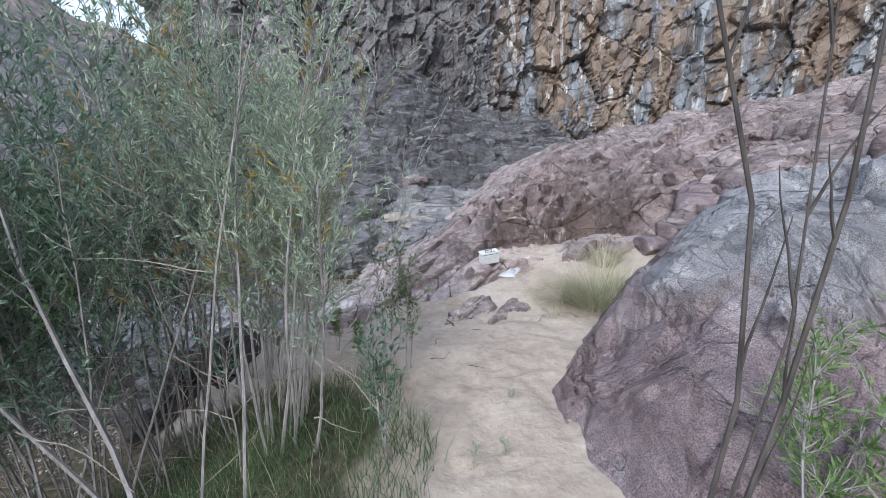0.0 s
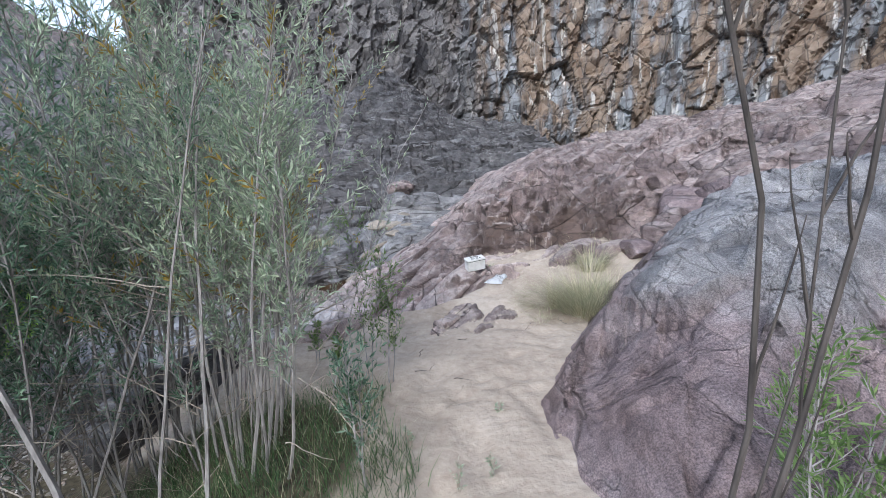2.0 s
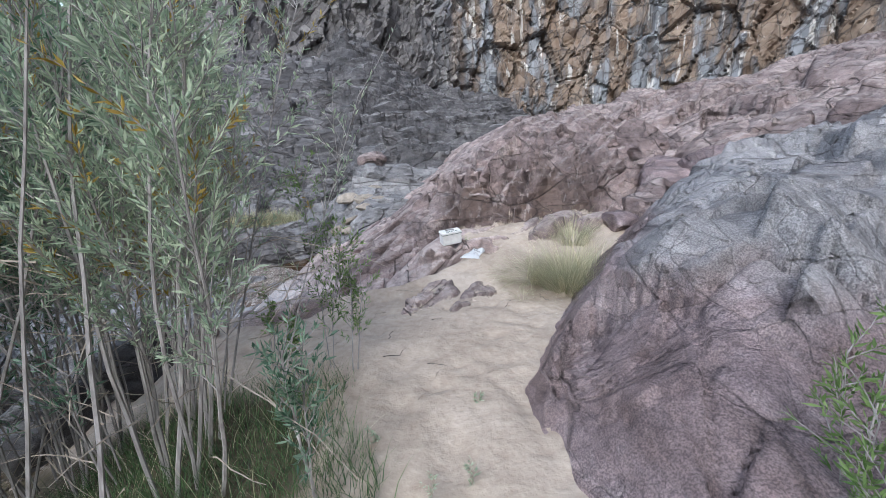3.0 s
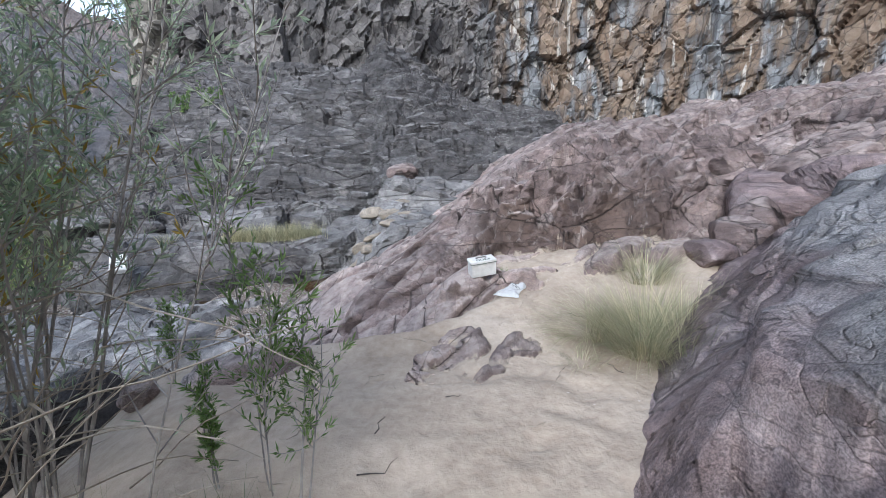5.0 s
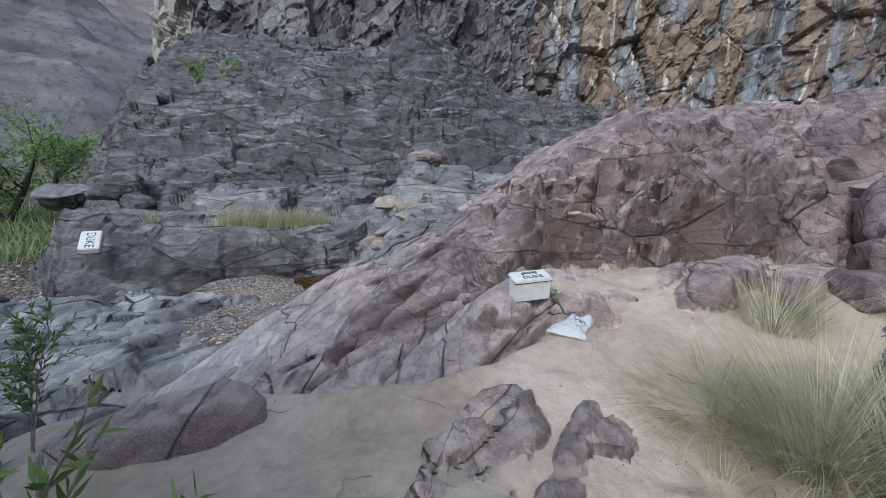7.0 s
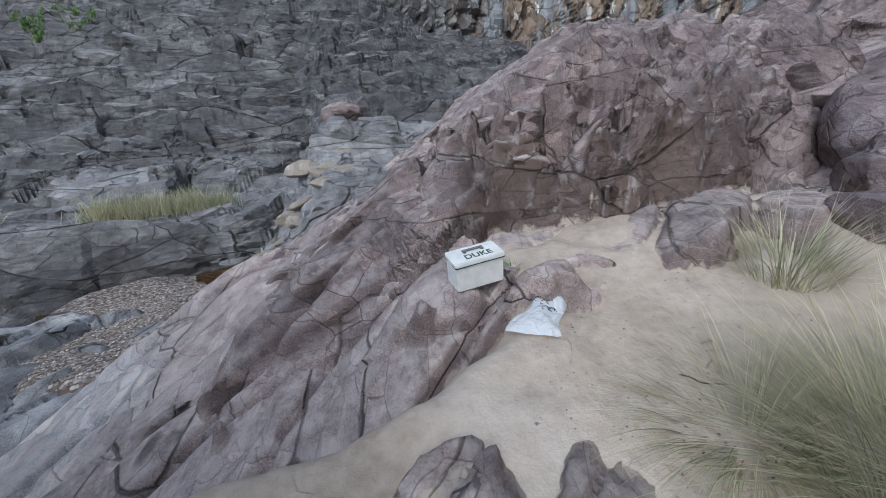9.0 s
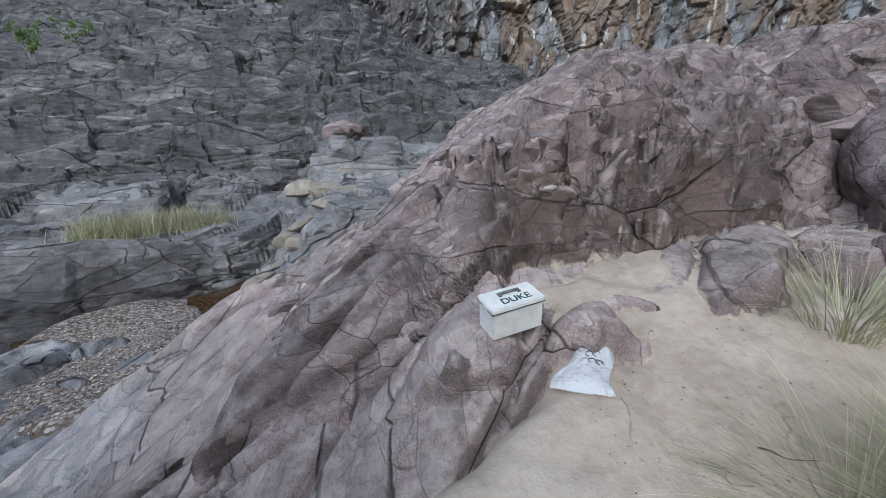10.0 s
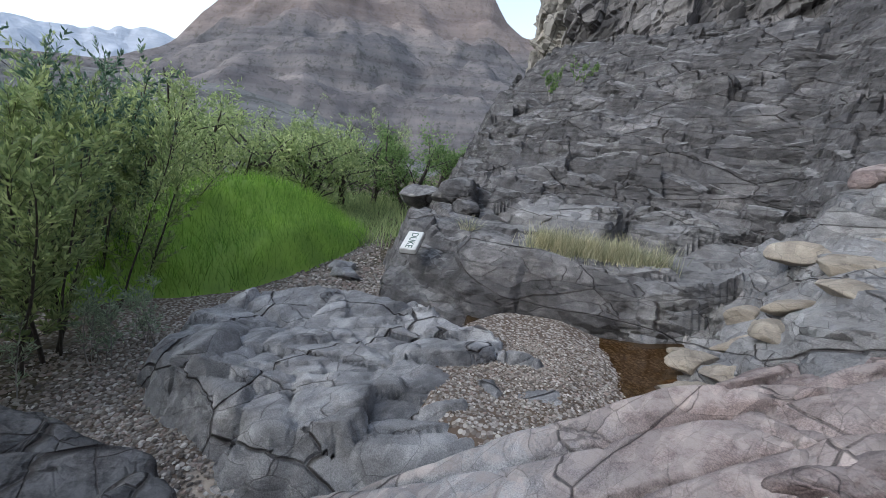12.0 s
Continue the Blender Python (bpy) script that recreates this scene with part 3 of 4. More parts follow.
def along(points, step):
    pts = np.array(points, float)
    seg = np.hypot(*np.diff(pts, axis=0).T)
    s = np.r_[0, np.cumsum(seg)]
    u = np.arange(0, s[-1], step)
    px, py = np.interp(u, s, pts[:, 0]), np.interp(u, s, pts[:, 1])
    k = np.ones(21) / 21
    px, py = (np.convolve(np.pad(a, 10, "edge"), k, "valid") for a in (px, py))
    return u, px, py


def cliff_wall():
    u, px, py = along(CLIFF, 0.13)
    v = spread([(-2, 0.3), (3, 0.13), (14, 0.15), (36, 1.2)])
    dx, dy = np.gradient(px), np.gradient(py)
    n = np.hypot(dx, dy)
    nx, ny = dy / n, -dx / n
    uu, vv = np.meshgrid(u, v)
    d = 0.0
    for long, wide, degrees, seed, step, tilt in ((5.0, 2.6, 84, 101, 1.0, 0.9), (2.2, 1.1, 70, 105, 0.45, 0.8), (0.9, 0.6, 40, 108, 0.2, 0.4)):
        cu, cv = turned(uu + 0.05 * long * fractal(uu, vv, long, seed + 1, 2), vv, degrees)
        edge, ra, rb, rc, ex, ey = cells(cu / long, cv / wide, seed)
        d = d + step * (ra - 0.5) + tilt * ((rb - 0.5) * ex + (rc - 0.5) * ey) - 0.25 * step * (edge < 0.05)
    d = d + 1.6 * fractal(uu, vv, 14, 107, 3) - 0.13 * np.clip(vv, 0, 40)
    xx, yy = px[None] + nx[None] * d, py[None] + ny[None] * d
    ob = sheet("cliff", xx, yy, vv + 0 * uu, CLIFFROCK)
    return tagged(ob, "dark jointed cliff with orange and white mineral stains", "cliff", kind="structure")


def cliff_material():
    mat, t, bsdf = nodes_of("stained_cliff")
    p = place(t)
    broad, mid, fine = tex_noise(t, p, 0.22, 6, 0.62, 0.8), tex_noise(t, p, 1.1, 5, 0.65, 0.3), tex_noise(t, p, 7, 4, 0.65)
    v = mathed(t, "ADD", mathed(t, "MULTIPLY", broad, 0.4), mathed(t, "ADD", mathed(t, "MULTIPLY", mid, 0.35), mathed(t, "MULTIPLY", fine, 0.25)))
    col = ramp(t, v, ((0.36, (0.06, 0.056, 0.056)), (0.5, (0.15, 0.14, 0.138)), (0.64, (0.29, 0.275, 0.265))))
    # tall run-off stains: rust, slate blue and chalk, on the wall to the right
    tall = tex_noise(t, place(t, (1, 1, 0.12)), 0.55, 5, 0.6, 0.3)
    thin = tex_noise(t, place(t, (1, 1, 0.07)), 1.9, 4, 0.6, 0.25)
    sep = t.nodes.new("ShaderNodeSeparateXYZ")
    t.links.new(p, sep.inputs[0])
    side = between(t, sep.outputs[0], 1.0, 7.0)
    rust = mathed(t, "MULTIPLY", side, between(t, tall, 0.44, 0.56))
    col = mixed(t, mathed(t, "MULTIPLY", rust, 0.7), col, ramp(t, mid, ((0.35, (0.20, 0.125, 0.075)), (0.65, (0.34, 0.255, 0.18)))))
    blue = mathed(t, "MULTIPLY", side, between(t, tall, 0.48, 0.40))
    col = mixed(t, mathed(t, "MULTIPLY", blue, 0.7), col, (0.31, 0.335, 0.36))
    chalk = mathed(t, "MULTIPLY", side, between(t, thin, 0.58, 0.66))
    col = mixed(t, mathed(t, "MULTIPLY", chalk, 0.8), col, (0.62, 0.6, 0.56))
    pale = between(t, sep.outputs[0], -13.5, -15.5)
    col = mixed(t, mathed(t, "MULTIPLY", pale, 0.55), col, (0.36, 0.33, 0.28))
    t.links.new(col, bsdf.inputs["Base Color"])
    bsdf.inputs["Roughness"].default_value = 0.85
    relief = [(tex_noise(t, p, 1.6, 12, 0.7), 0.6, 0.2)]
    for scale, amount in ((0.55, 0.6), (1.7, 0.7)):
        face, edge, own = broken(t, place(t, (1, 1, 0.8), (12, 0, 20)), scale)
        col = mixed(t, 0.5, col, ramp(t, own, ((0.0, (0.7, 0.7, 0.71)), (1.0, (1.25, 1.24, 1.22)))), "MULTIPLY")
        col = mixed(t, mathed(t, "MULTIPLY", between(t, edge, 0.03, 0.005), 0.6), col, (0.04, 0.036, 0.035))
        relief.append((face, amount, 1.0))
    t.links.new(col, bsdf.inputs["Base Color"])
    bumped(t, bsdf, relief)
    return mat


CLIFFROCK = cliff_material()
cliff = cliff_wall()
angular(cliff)


# ---- the far canyon ----
def far_material(name, low, high, strata=0.3, scrub=0.4, rim=0.0):
    mat, t, bsdf = nodes_of(name)
    p = place(t)
    broad, mid = tex_noise(t, p, 0.012, 6, 0.6, 0.5), tex_noise(t, p, 0.16, 8, 0.75)
    bands = tex_noise(t, place(t, (0.05, 0.05, 1.0)), 0.11, 4, 0.6)
    col = ramp(t, broad, ((0.35, low), (0.65, high)))
    col = mixed(t, strata, col, ramp(t, bands, ((0.38, (0.55, 0.5, 0.5)), (0.5, (1, 1, 1)), (0.62, (1.5, 1.4, 1.3)))), "MULTIPLY")
    col = mixed(t, mathed(t, "MULTIPLY", between(t, mid, 0.5, 0.62), scrub), col, (0.05, 0.055, 0.042))
    # Sunlit top painted in: warmer, lighter colour above a certain height.
    high = t.nodes.new("ShaderNodeSeparateXYZ")
    t.links.new(p, high.inputs[0])
    lift = mathed(t, "ADD", high.outputs[2], mathed(t, "MULTIPLY", broad, 60.0))
    col = mixed(t, mathed(t, "MULTIPLY", between(t, lift, 150, 200), rim), col, (0.33, 0.235, 0.20))
    t.links.new(col, bsdf.inputs["Base Color"])
    bsdf.inputs["Roughness"].default_value = 1.0
    bsdf.inputs["Specular IOR Level"].default_value = 0.0
    bumped(t, bsdf, ((tex_noise(t, p, 0.05, 12, 0.72), 0.9, 9.0),))
    return mat


def ridge(name, turn0, turn1, near, far, crest, material, label, seed, steps=0.0, bench=0.55):
    """A canyon side seen from the path: rises from 'near' to 'far' metres; crest: its height, by the share of the turn."""
    a = np.radians(np.linspace(turn0, turn1, 190))
    r = np.linspace(0, 1, 90)
    aa, rr = np.meshgrid(a, r)
    share = np.linspace(0, 1, 190)
    top = np.interp(share, *zip(*crest))[None]
    dist = near + (far - near) * rr
    x, y = -np.sin(aa) * dist, np.cos(aa) * dist
    rise = rr ** 1.25
    if steps:
        q = rise * 5 + 0.25 * fractal(x, y, 60, seed + 5, 3)
        rise = rise * (1 - steps) + steps * (np.floor(q) + smooth(bench, 1.0, q - np.floor(q))) / 5
    z = -2 + (top + 2) * rise + top * 0.22 * fractal(x, y, 70, seed, 6, 0.55) * rr * (1.15 - rr) * 2
    ob = sheet(name, x, y, z, material)
    return tagged(ob, label, "mountain", kind="structure")


# Distance haze and canyon shade are mixed into these far colours.
HAZE1 = far_material("scrubby_slope", (0.15, 0.152, 0.155), (0.28, 0.275, 0.27), 0.4, 0.5)
HAZE2 = far_material("banded_canyon_side", (0.13, 0.126, 0.138), (0.25, 0.228, 0.228), 0.4, 0.5, 0.3)
HAZE3 = far_material("hazed_blue_range", (0.42, 0.45, 0.52), (0.5, 0.53, 0.6), 0.1, 0.0)
ridge("canyon_slope", 120, 48, 60, 220, ((0, 22), (0.4, 30), (0.62, 32), (0.75, 24), (0.9, 9), (1, -2)), HAZE1, "grey scrubby talus slope across the canyon", 131, 0.35)
ridge("canyon_side", 125, 22, 170, 620, ((0, 60), (0.28, 88), (0.36, 94), (0.42, 132), (0.48, 205), (0.56, 252), (0.79, 246), (0.84, 190), (1, 118)), HAZE2,
      "tall banded red canyon side in shade", 141, 0.75)
ridge("far_range", 125, 60, 1200, 1900, ((0, 300), (0.3, 330), (0.55, 390), (0.62, 420), (0.7, 400), (1, 300)), HAZE3, "distant mountain range with haze painted into its pale colour", 151)
ridge("back_slope", 250, 100, 70, 260, ((0, 60), (0.5, 75), (1, 40)), HAZE1, "grey canyon slope behind the path", 161, 0.4)


# ---- the pool ----
def pool():
    mat, t, bsdf = nodes_of("clear_brown_water")
    bsdf.inputs["Base Color"].default_value = (0.16, 0.085, 0.03, 1)
    bsdf.inputs["Roughness"].default_value = 0.03
    bsdf.inputs["IOR"].default_value = 1.33
    bsdf.inputs["Transmission Weight"].default_value = 0.85
    n = tex_noise(t, place(t), 7, 2)
    bumped(t, bsdf, ((n, 0.05, 0.01),))
    a = np.linspace(0, 2 * math.pi, 49)[:-1]
    bm = bmesh.new()
    ring = [bm.verts.new((-2.75 + 1.9 * math.cos(t_), 9.6 + 1.5 * math.sin(t_), -1.03)) for t_ in a]
    bm.faces.new(ring)
    me = bpy.data.meshes.new("water")
    bm.to_mesh(me)
    me.materials.append(mat)
    ob = new("water", me)
    ob.visible_shadow = False
    return tagged(ob, "still brown pool of shallow water between rocks", "water", kind="structure")


pool()


# ---- helpers for things ----
def part(name, bm, material, parent=None, label=""):
    me = bpy.data.meshes.new(name)
    bm.to_mesh(me)
    bm.free()
    me.materials.append(material)
    ob = new(name, me)
    ob.parent = parent
    if label:
        tagged(ob, label)
    return ob


def box_bm(w, d, h, at=(0, 0, 0), bevel=0.004, taper=1.0):
    """A bevelled box, its base centre at 'at'."""
    bm = bmesh.new()
    bmesh.ops.create_cube(bm, size=1)
    for v in bm.verts:
        s = taper if v.co.z > 0 else 1.0
        v.co = Vector((v.co.x * w * s + at[0], v.co.y * d * s + at[1], (v.co.z + 0.5) * h + at[2]))
    bmesh.ops.bevel(bm, geom=bm.edges[:], offset=bevel, segments=2, affect="EDGES")
    return bm


def letters(name, text, size, material, parent, m, label=""):
    cu = bpy.data.curves.new(name, "FONT")
    cu.body, cu.size, cu.extrude = text, size, 0.0006
    cu.align_x, cu.align_y = "CENTER", "CENTER"
    cu.offset = 0.0012
    tmp = bpy.data.objects.new(name, cu)
    me = bpy.data.meshes.new_from_object(tmp)
    bpy.data.objects.remove(tmp)
    me.materials.append(material)
    ob = new(name, me)
    ob.parent, ob.matrix_basis = parent, m
    if label:
        tagged(ob, label)
    return ob


def drop(x, y):
    """The height of the surface seen from above at a place."""
    x, y = np.array([float(x)]), np.array([float(y)])
    return float(max(f(x, y)[0] for f in (ground_height, slab_height)))


# ---- the white ammunition can by the scarp ----
def ammo_can():
    can = tagged(new("ammo_can"), "white painted steel ammunition can with green lettering", "box")
    part("body", box_bm(0.278, 0.148, 0.155, (0, 0, 0), 0.006), WHITE, can)
    lid = part("lid", box_bm(0.292, 0.160, 0.030, (0, 0, 0.152), 0.006), WHITE, can, "chipped white lid")
    part("lid_rim", box_bm(0.2945, 0.1625, 0.006, (0, 0, 0.151), 0.002), LETTER, lid, "green worn rim")
    bm = bmesh.new()
    for k in (-1, 1):
        bmesh.ops.create_cube(bm, size=1, matrix=Matrix.LocRotScale((0.052 * k, 0.022, 0.186), None, (0.016, 0.03, 0.008)))
    bmesh.ops.create_cube(bm, size=1, matrix=Matrix.LocRotScale((0, 0.026, 0.189), None, (0.115, 0.018, 0.006)))
    part("handle", bm, STEEL, lid, "folded dark metal handle")
    letters("lettering", "DUKE", 0.062, LETTER, lid, pose(0.008, -0.034, 0.1825), "green hand-painted letters")
    latch = part("latch", box_bm(0.006, 0.05, 0.09, (0.144, 0, 0.075), 0.002), WHITE, can, "white latch")
    part("latch_wire", box_bm(0.004, 0.058, 0.012, (0.150, 0, 0.13), 0.0015), STEEL, latch)
    part("hinge", box_bm(0.006, 0.06, 0.03, (-0.144, 0, 0.135), 0.002), WHITE, can)
    return can


can = ammo_can()
can.matrix_basis = pose(0.71, 5.93, max(drop(0.62, 5.87), drop(0.8, 5.87)) + 0.02, 9, -4, 14)


# ---- the second can, lying on the ledge ----
def lying_can():
    ob = tagged(new("ammo_can"), "white metal can lying flat on a grey ledge with dark letters", "box")
    body = part("body", box_bm(0.27, 0.52, 0.11, (0, 0, 0), 0.012), WHITE, ob)
    part("base_rim", box_bm(0.285, 0.535, 0.03, (0, 0, 0.0), 0.01), DARKBARK, ob, "dark worn rim")
    letters("lettering", "DUKE", 0.165, LETTER, body, pose(0.0, -0.01, 0.1105, 0, 0, -90), "dark painted letters")
    part("clasp", box_bm(0.1, 0.012, 0.04, (0, 0.262, 0.06), 0.003), STEEL, ob, "dark clasp")
    return ob


sign_can = lying_can()
sign_can.matrix_basis = pose(-5.85, 8.95, -0.28, 25, 0, 35)


# ---- plants ----
class Soup:
    """Points and faces gathered for one mesh."""

    def __init__(self):
        self.v, self.f = [], []

    def tube(self, pts, r0, r1, sides=5):
        n = len(pts)
        first = len(self.v)
        for k, p in enumerate(pts):
            p = Vector(p)
            d = (Vector(pts[min(k + 1, n - 1)]) - Vector(pts[max(k - 1, 0)])).normalized()
            a = d.orthogonal().normalized()
            b = d.cross(a)
            r = r0 + (r1 - r0) * k / (n - 1)
            for s in range(sides):
                w = 2 * math.pi * s / sides
                self.v.append(p + (a * math.cos(w) + b * math.sin(w)) * r)
        for k in range(n - 1):
            for s in range(sides):
                i, j = first + k * sides + s, first + k * sides + (s + 1) % sides
                self.f.append((i, j, j + sides, i + sides))

    def leaf(self, p, d, n, length, width):
        """A lance-shaped leaf from p along d, its face towards n, a little folded."""
        side = d.cross(n).normalized() * (width / 2)
        i = len(self.v)
        mid = p + d * (length * 0.45) - n * (width * 0.15)
        self.v += [p, mid + side, p + d * length, mid - side]
        self.f += [(i, i + 1, i + 2), (i, i + 2, i + 3)]

    def blade(self, p, d, bend, length, width, steps=3):
        """A grass blade that bends over."""
        i = len(self.v)
        side = d.cross(Vector((0, 0, 1)))
        side = (side if side.length > 0.05 else Vector((1, 0, 0))).normalized() * (width / 2)
        q = Vector(p)
        for k in range(steps):
            w = 1 - k / steps
            self.v += [q - side * w, q + side * w]
            d = (d + bend / steps).normalized()
            q = q + d * (length / steps)
        self.v.append(q)
        for k in range(steps - 1):
            a = i + 2 * k
            self.f.append((a, a + 1, a + 3, a + 2))
        a = i + 2 * (steps - 1)
        self.f.append((a, a + 1, a + 2))

    def make(self, name, material, parent=None, label=""):
        me = bpy.data.meshes.new(name)
        me.from_pydata([tuple(v) for v in self.v], [], self.f)
        me.materials.append(material)
        ob = new(name, me)
        ob.parent = parent
        if label:
            tagged(ob, label)
        return ob


def rand_dir(r):
    z, a = r.uniform(-1, 1), r.uniform(0, 2 * math.pi)
    s = math.sqrt(1 - z * z)
    return Vector((s * math.cos(a), s * math.sin(a), z))


def grow(r, start, d, length, steps, wander, lift):
    pts, p = [Vector(start)], Vector(start)
    d = d.normalized()
    for _ in range(steps):
        d = (d + rand_dir(r) * wander + Vector((0, 0, lift))).normalized()
        p = p + d * (length / steps)
        pts.append(p.copy())
    return pts


def shrub(base, height, lean, stems, twigs, leaves, leaf, seed, label, wood=BARK, green=WILLOW, spread_r=0.35, fan=0.22, low=0.35, thick=0.011, dry=0, yellow=0.0, kind="willow_shrub", category="shrub"):
    """A clump of slender stems from the ground with leafy twigs; leaf: length and width."""
    r = random.Random(seed)
    ob = tagged(new(kind), label, category)
    ob.location = base
    wood_soup, leaf_soup, gold, dead = Soup(), Soup(), Soup(), Soup()
    for _ in range(stems):
        a = r.uniform(0, 2 * math.pi)
        q = Vector((math.cos(a), math.sin(a), 0)) * spread_r * math.sqrt(r.random())
        d = Vector((q.x * fan / max(spread_r, 0.01) + lean[0], q.y * fan / max(spread_r, 0.01) + lean[1], 1)) + rand_dir(r) * 0.08
        h = height * r.uniform(0.65, 1.08)
        pts = grow(r, q - Vector((0, 0, 0.06)), d, h, 9, 0.09, 0.03)
        t0 = thick * r.uniform(0.55, 1.25)
        wood_soup.tube(pts, t0, t0 * 0.3, 5)
        for _ in range(twigs):
            f = low + (1 - low) * r.random() ** 0.8
            k = f * (len(pts) - 1)
            i = min(int(k), len(pts) - 2)
            p = pts[i].lerp(pts[i + 1], k - i)
            out = rand_dir(r)
            out.z = abs(out.z) * 0.6 + 0.35
            tw = grow(r, p, out + d * 0.3, height * r.uniform(0.10, 0.22), 4, 0.16, 0.05)
            wood_soup.tube(tw, 0.0028, 0.001, 3)
            pool_ = gold if r.random() < yellow else leaf_soup
            for _ in range(leaves):
                kk = r.uniform(0.15, 1.0) * (len(tw) - 1)
                j = min(int(kk), len(tw) - 2)
                lp = tw[j].lerp(tw[j + 1], kk - j)
                ld = ((tw[j + 1] - tw[j]).normalized() * 0.9 + rand_dir(r) * 0.75).normalized()
                pool_.leaf(lp, ld, rand_dir(r), leaf[0] * r.uniform(0.6, 1.2), leaf[1] * r.uniform(0.7, 1.2))
    for _ in range(dry):
        a = r.uniform(0, 2 * math.pi)
        st = Vector((math.cos(a) * spread_r, math.sin(a) * spread_r, r.uniform(0.1, 0.5) * height))
        dead.tube(grow(r, st, Vector((math.cos(a), math.sin(a), r.uniform(-0.1, 0.9))) + rand_dir(r) * 0.6, r.uniform(0.3, 0.8), 6, 0.22, -0.05), 0.004, 0.0015, 3)
    wood_soup.make("branching_stem", wood, ob)
    leaf_soup.make("foliage", green, ob)
    if gold.v:
        tagged(gold.make("yellowed_foliage", YELLOW, ob, "yellowed leaves"), kind="stuff")
    if dead.v:
        tagged(dead.make("dry_brush", TWIG, ob, "pale dry twigs"), kind="stuff")
    return ob


GRID = 0.05
lawn_x, lawn_y = np.meshgrid(np.arange(-30, 8, GRID), np.arange(-1, 24, GRID))
LAWN = ground_height(lawn_x, lawn_y)


def ground_at(x, y):
    return float(LAWN[int(round((y + 1) / GRID)), int(round((x + 30) / GRID))])


# the willow thicket beside the path: place, height, lean, stems, seed, colour
THICKET = [
    ((-1.4, 2.7), 3.1, (0.16, -0.03), 9, 1, OLIVE, 0.10), ((-2.0, 3.3), 3.2, (0.12, 0.0), 9, 2, OLIVE, 0.08),
    ((-2.2, 2.9), 3.4, (0.04, 0.0), 9, 3, WILLOW, 0.03), ((-2.7, 2.4), 3.3, (0.05, 0.02), 10, 4, WILLOW, 0.0),
    ((-2.5, 3.4), 3.4, (0.0, 0.0), 8, 5, WILLOW, 0.03), ((-3.2, 2.9), 3.5, (0.0, 0.0), 9, 6, WILLOW, 0.0),
    ((-2.3, 1.75), 3.2, (0.0, 0.05), 7, 7, WILLOW, 0.0), ((-3.2, 1.7), 3.4, (0.0, 0.05), 9, 8, WILLOW, 0.0),
    ((-1.0, 2.3), 2.5, (0.14, 0.0), 6, 9, OLIVE, 0.10), ((-3.9, 2.2), 3.6, (0.0, 0.0), 8, 10, WILLOW, 0.0),
]
for (bx, by), hgt, lean_, n_st, sd, green_, gold_ in THICKET:
    bush = shrub((bx, by, ground_at(bx, by)), hgt, lean_, n_st + 3, 36 if green_ is OLIVE else 40, 28, (0.052, 0.0095), sd,
          "tall grey-green willow shrub with bare lower stems" if green_ is WILLOW else "pale olive willow shrub with some yellowing leaves",
          green=green_, low=0.40, dry=30, yellow=gold_)
    tagged(bush, group="willow thicket beside the path")
shrub((-1.08, 2.7, ground_at(-1.08, 2.7)), 2.3, (0.24, 0.0), 7, 22, 9, (0.05, 0.009), 29, "sparse pale willow shrub leaning over the sand", green=OLIVE, wood=BARK, low=0.3, dry=26, yellow=0.1, thick=0.007)
# bare slender stems in front of the thicket
for bx, by, lx, ly, hh, tt, sd in ((-1.50, 1.62, -0.30, 0.10, 3.0, 0.016, 31), (-1.32, 1.68, -0.10, 0.12, 3.1, 0.014, 32), (-1.62, 1.75, -0.42, 0.05, 2.9, 0.013, 33), (-1.12, 1.8, 0.10, 0.25, 2.7, 0.012, 34), (-1.3, 2.1, 0.3, 0.1, 1.3, 0.011, 35)):
    shrub((bx, by, ground_at(bx, by)), hh, (lx, ly), 1, 10, 12, (0.05, 0.008), sd, "slender bare willow stem with leafy tip", spread_r=0.01, low=0.62, thick=tt)
# saplings on the sand
for bx, by, hh, tw_, sd, lab in ((-0.36, 1.98, 1.0, 26, 41, "young willow sapling growing from the sand"), (-0.54, 3.28, 1.5, 34, 46, "slender green willow sapling growing from the sand"), (-0.36, 3.18, 1.1, 22, 47, "slender green willow sapling growing from the sand"), (-0.80, 3.32, 0.45, 14, 48, "low willow sapling growing from the sand"),
                                 (-1.15, 3.75, 0.6, 14, 43, "low willow sapling growing from the sand"), (-1.82, 4.5, 0.8, 22, 44, "leafy willow sapling at the edge of the rock")):
    shrub((bx, by, ground_at(bx, by)), hh, (0.03, 0.0), 2, tw_, 14, (0.05, 0.010), sd, lab, green=BRIGHT if sd > 42 else WILLOW, spread_r=0.03, low=0.3, thick=0.007)
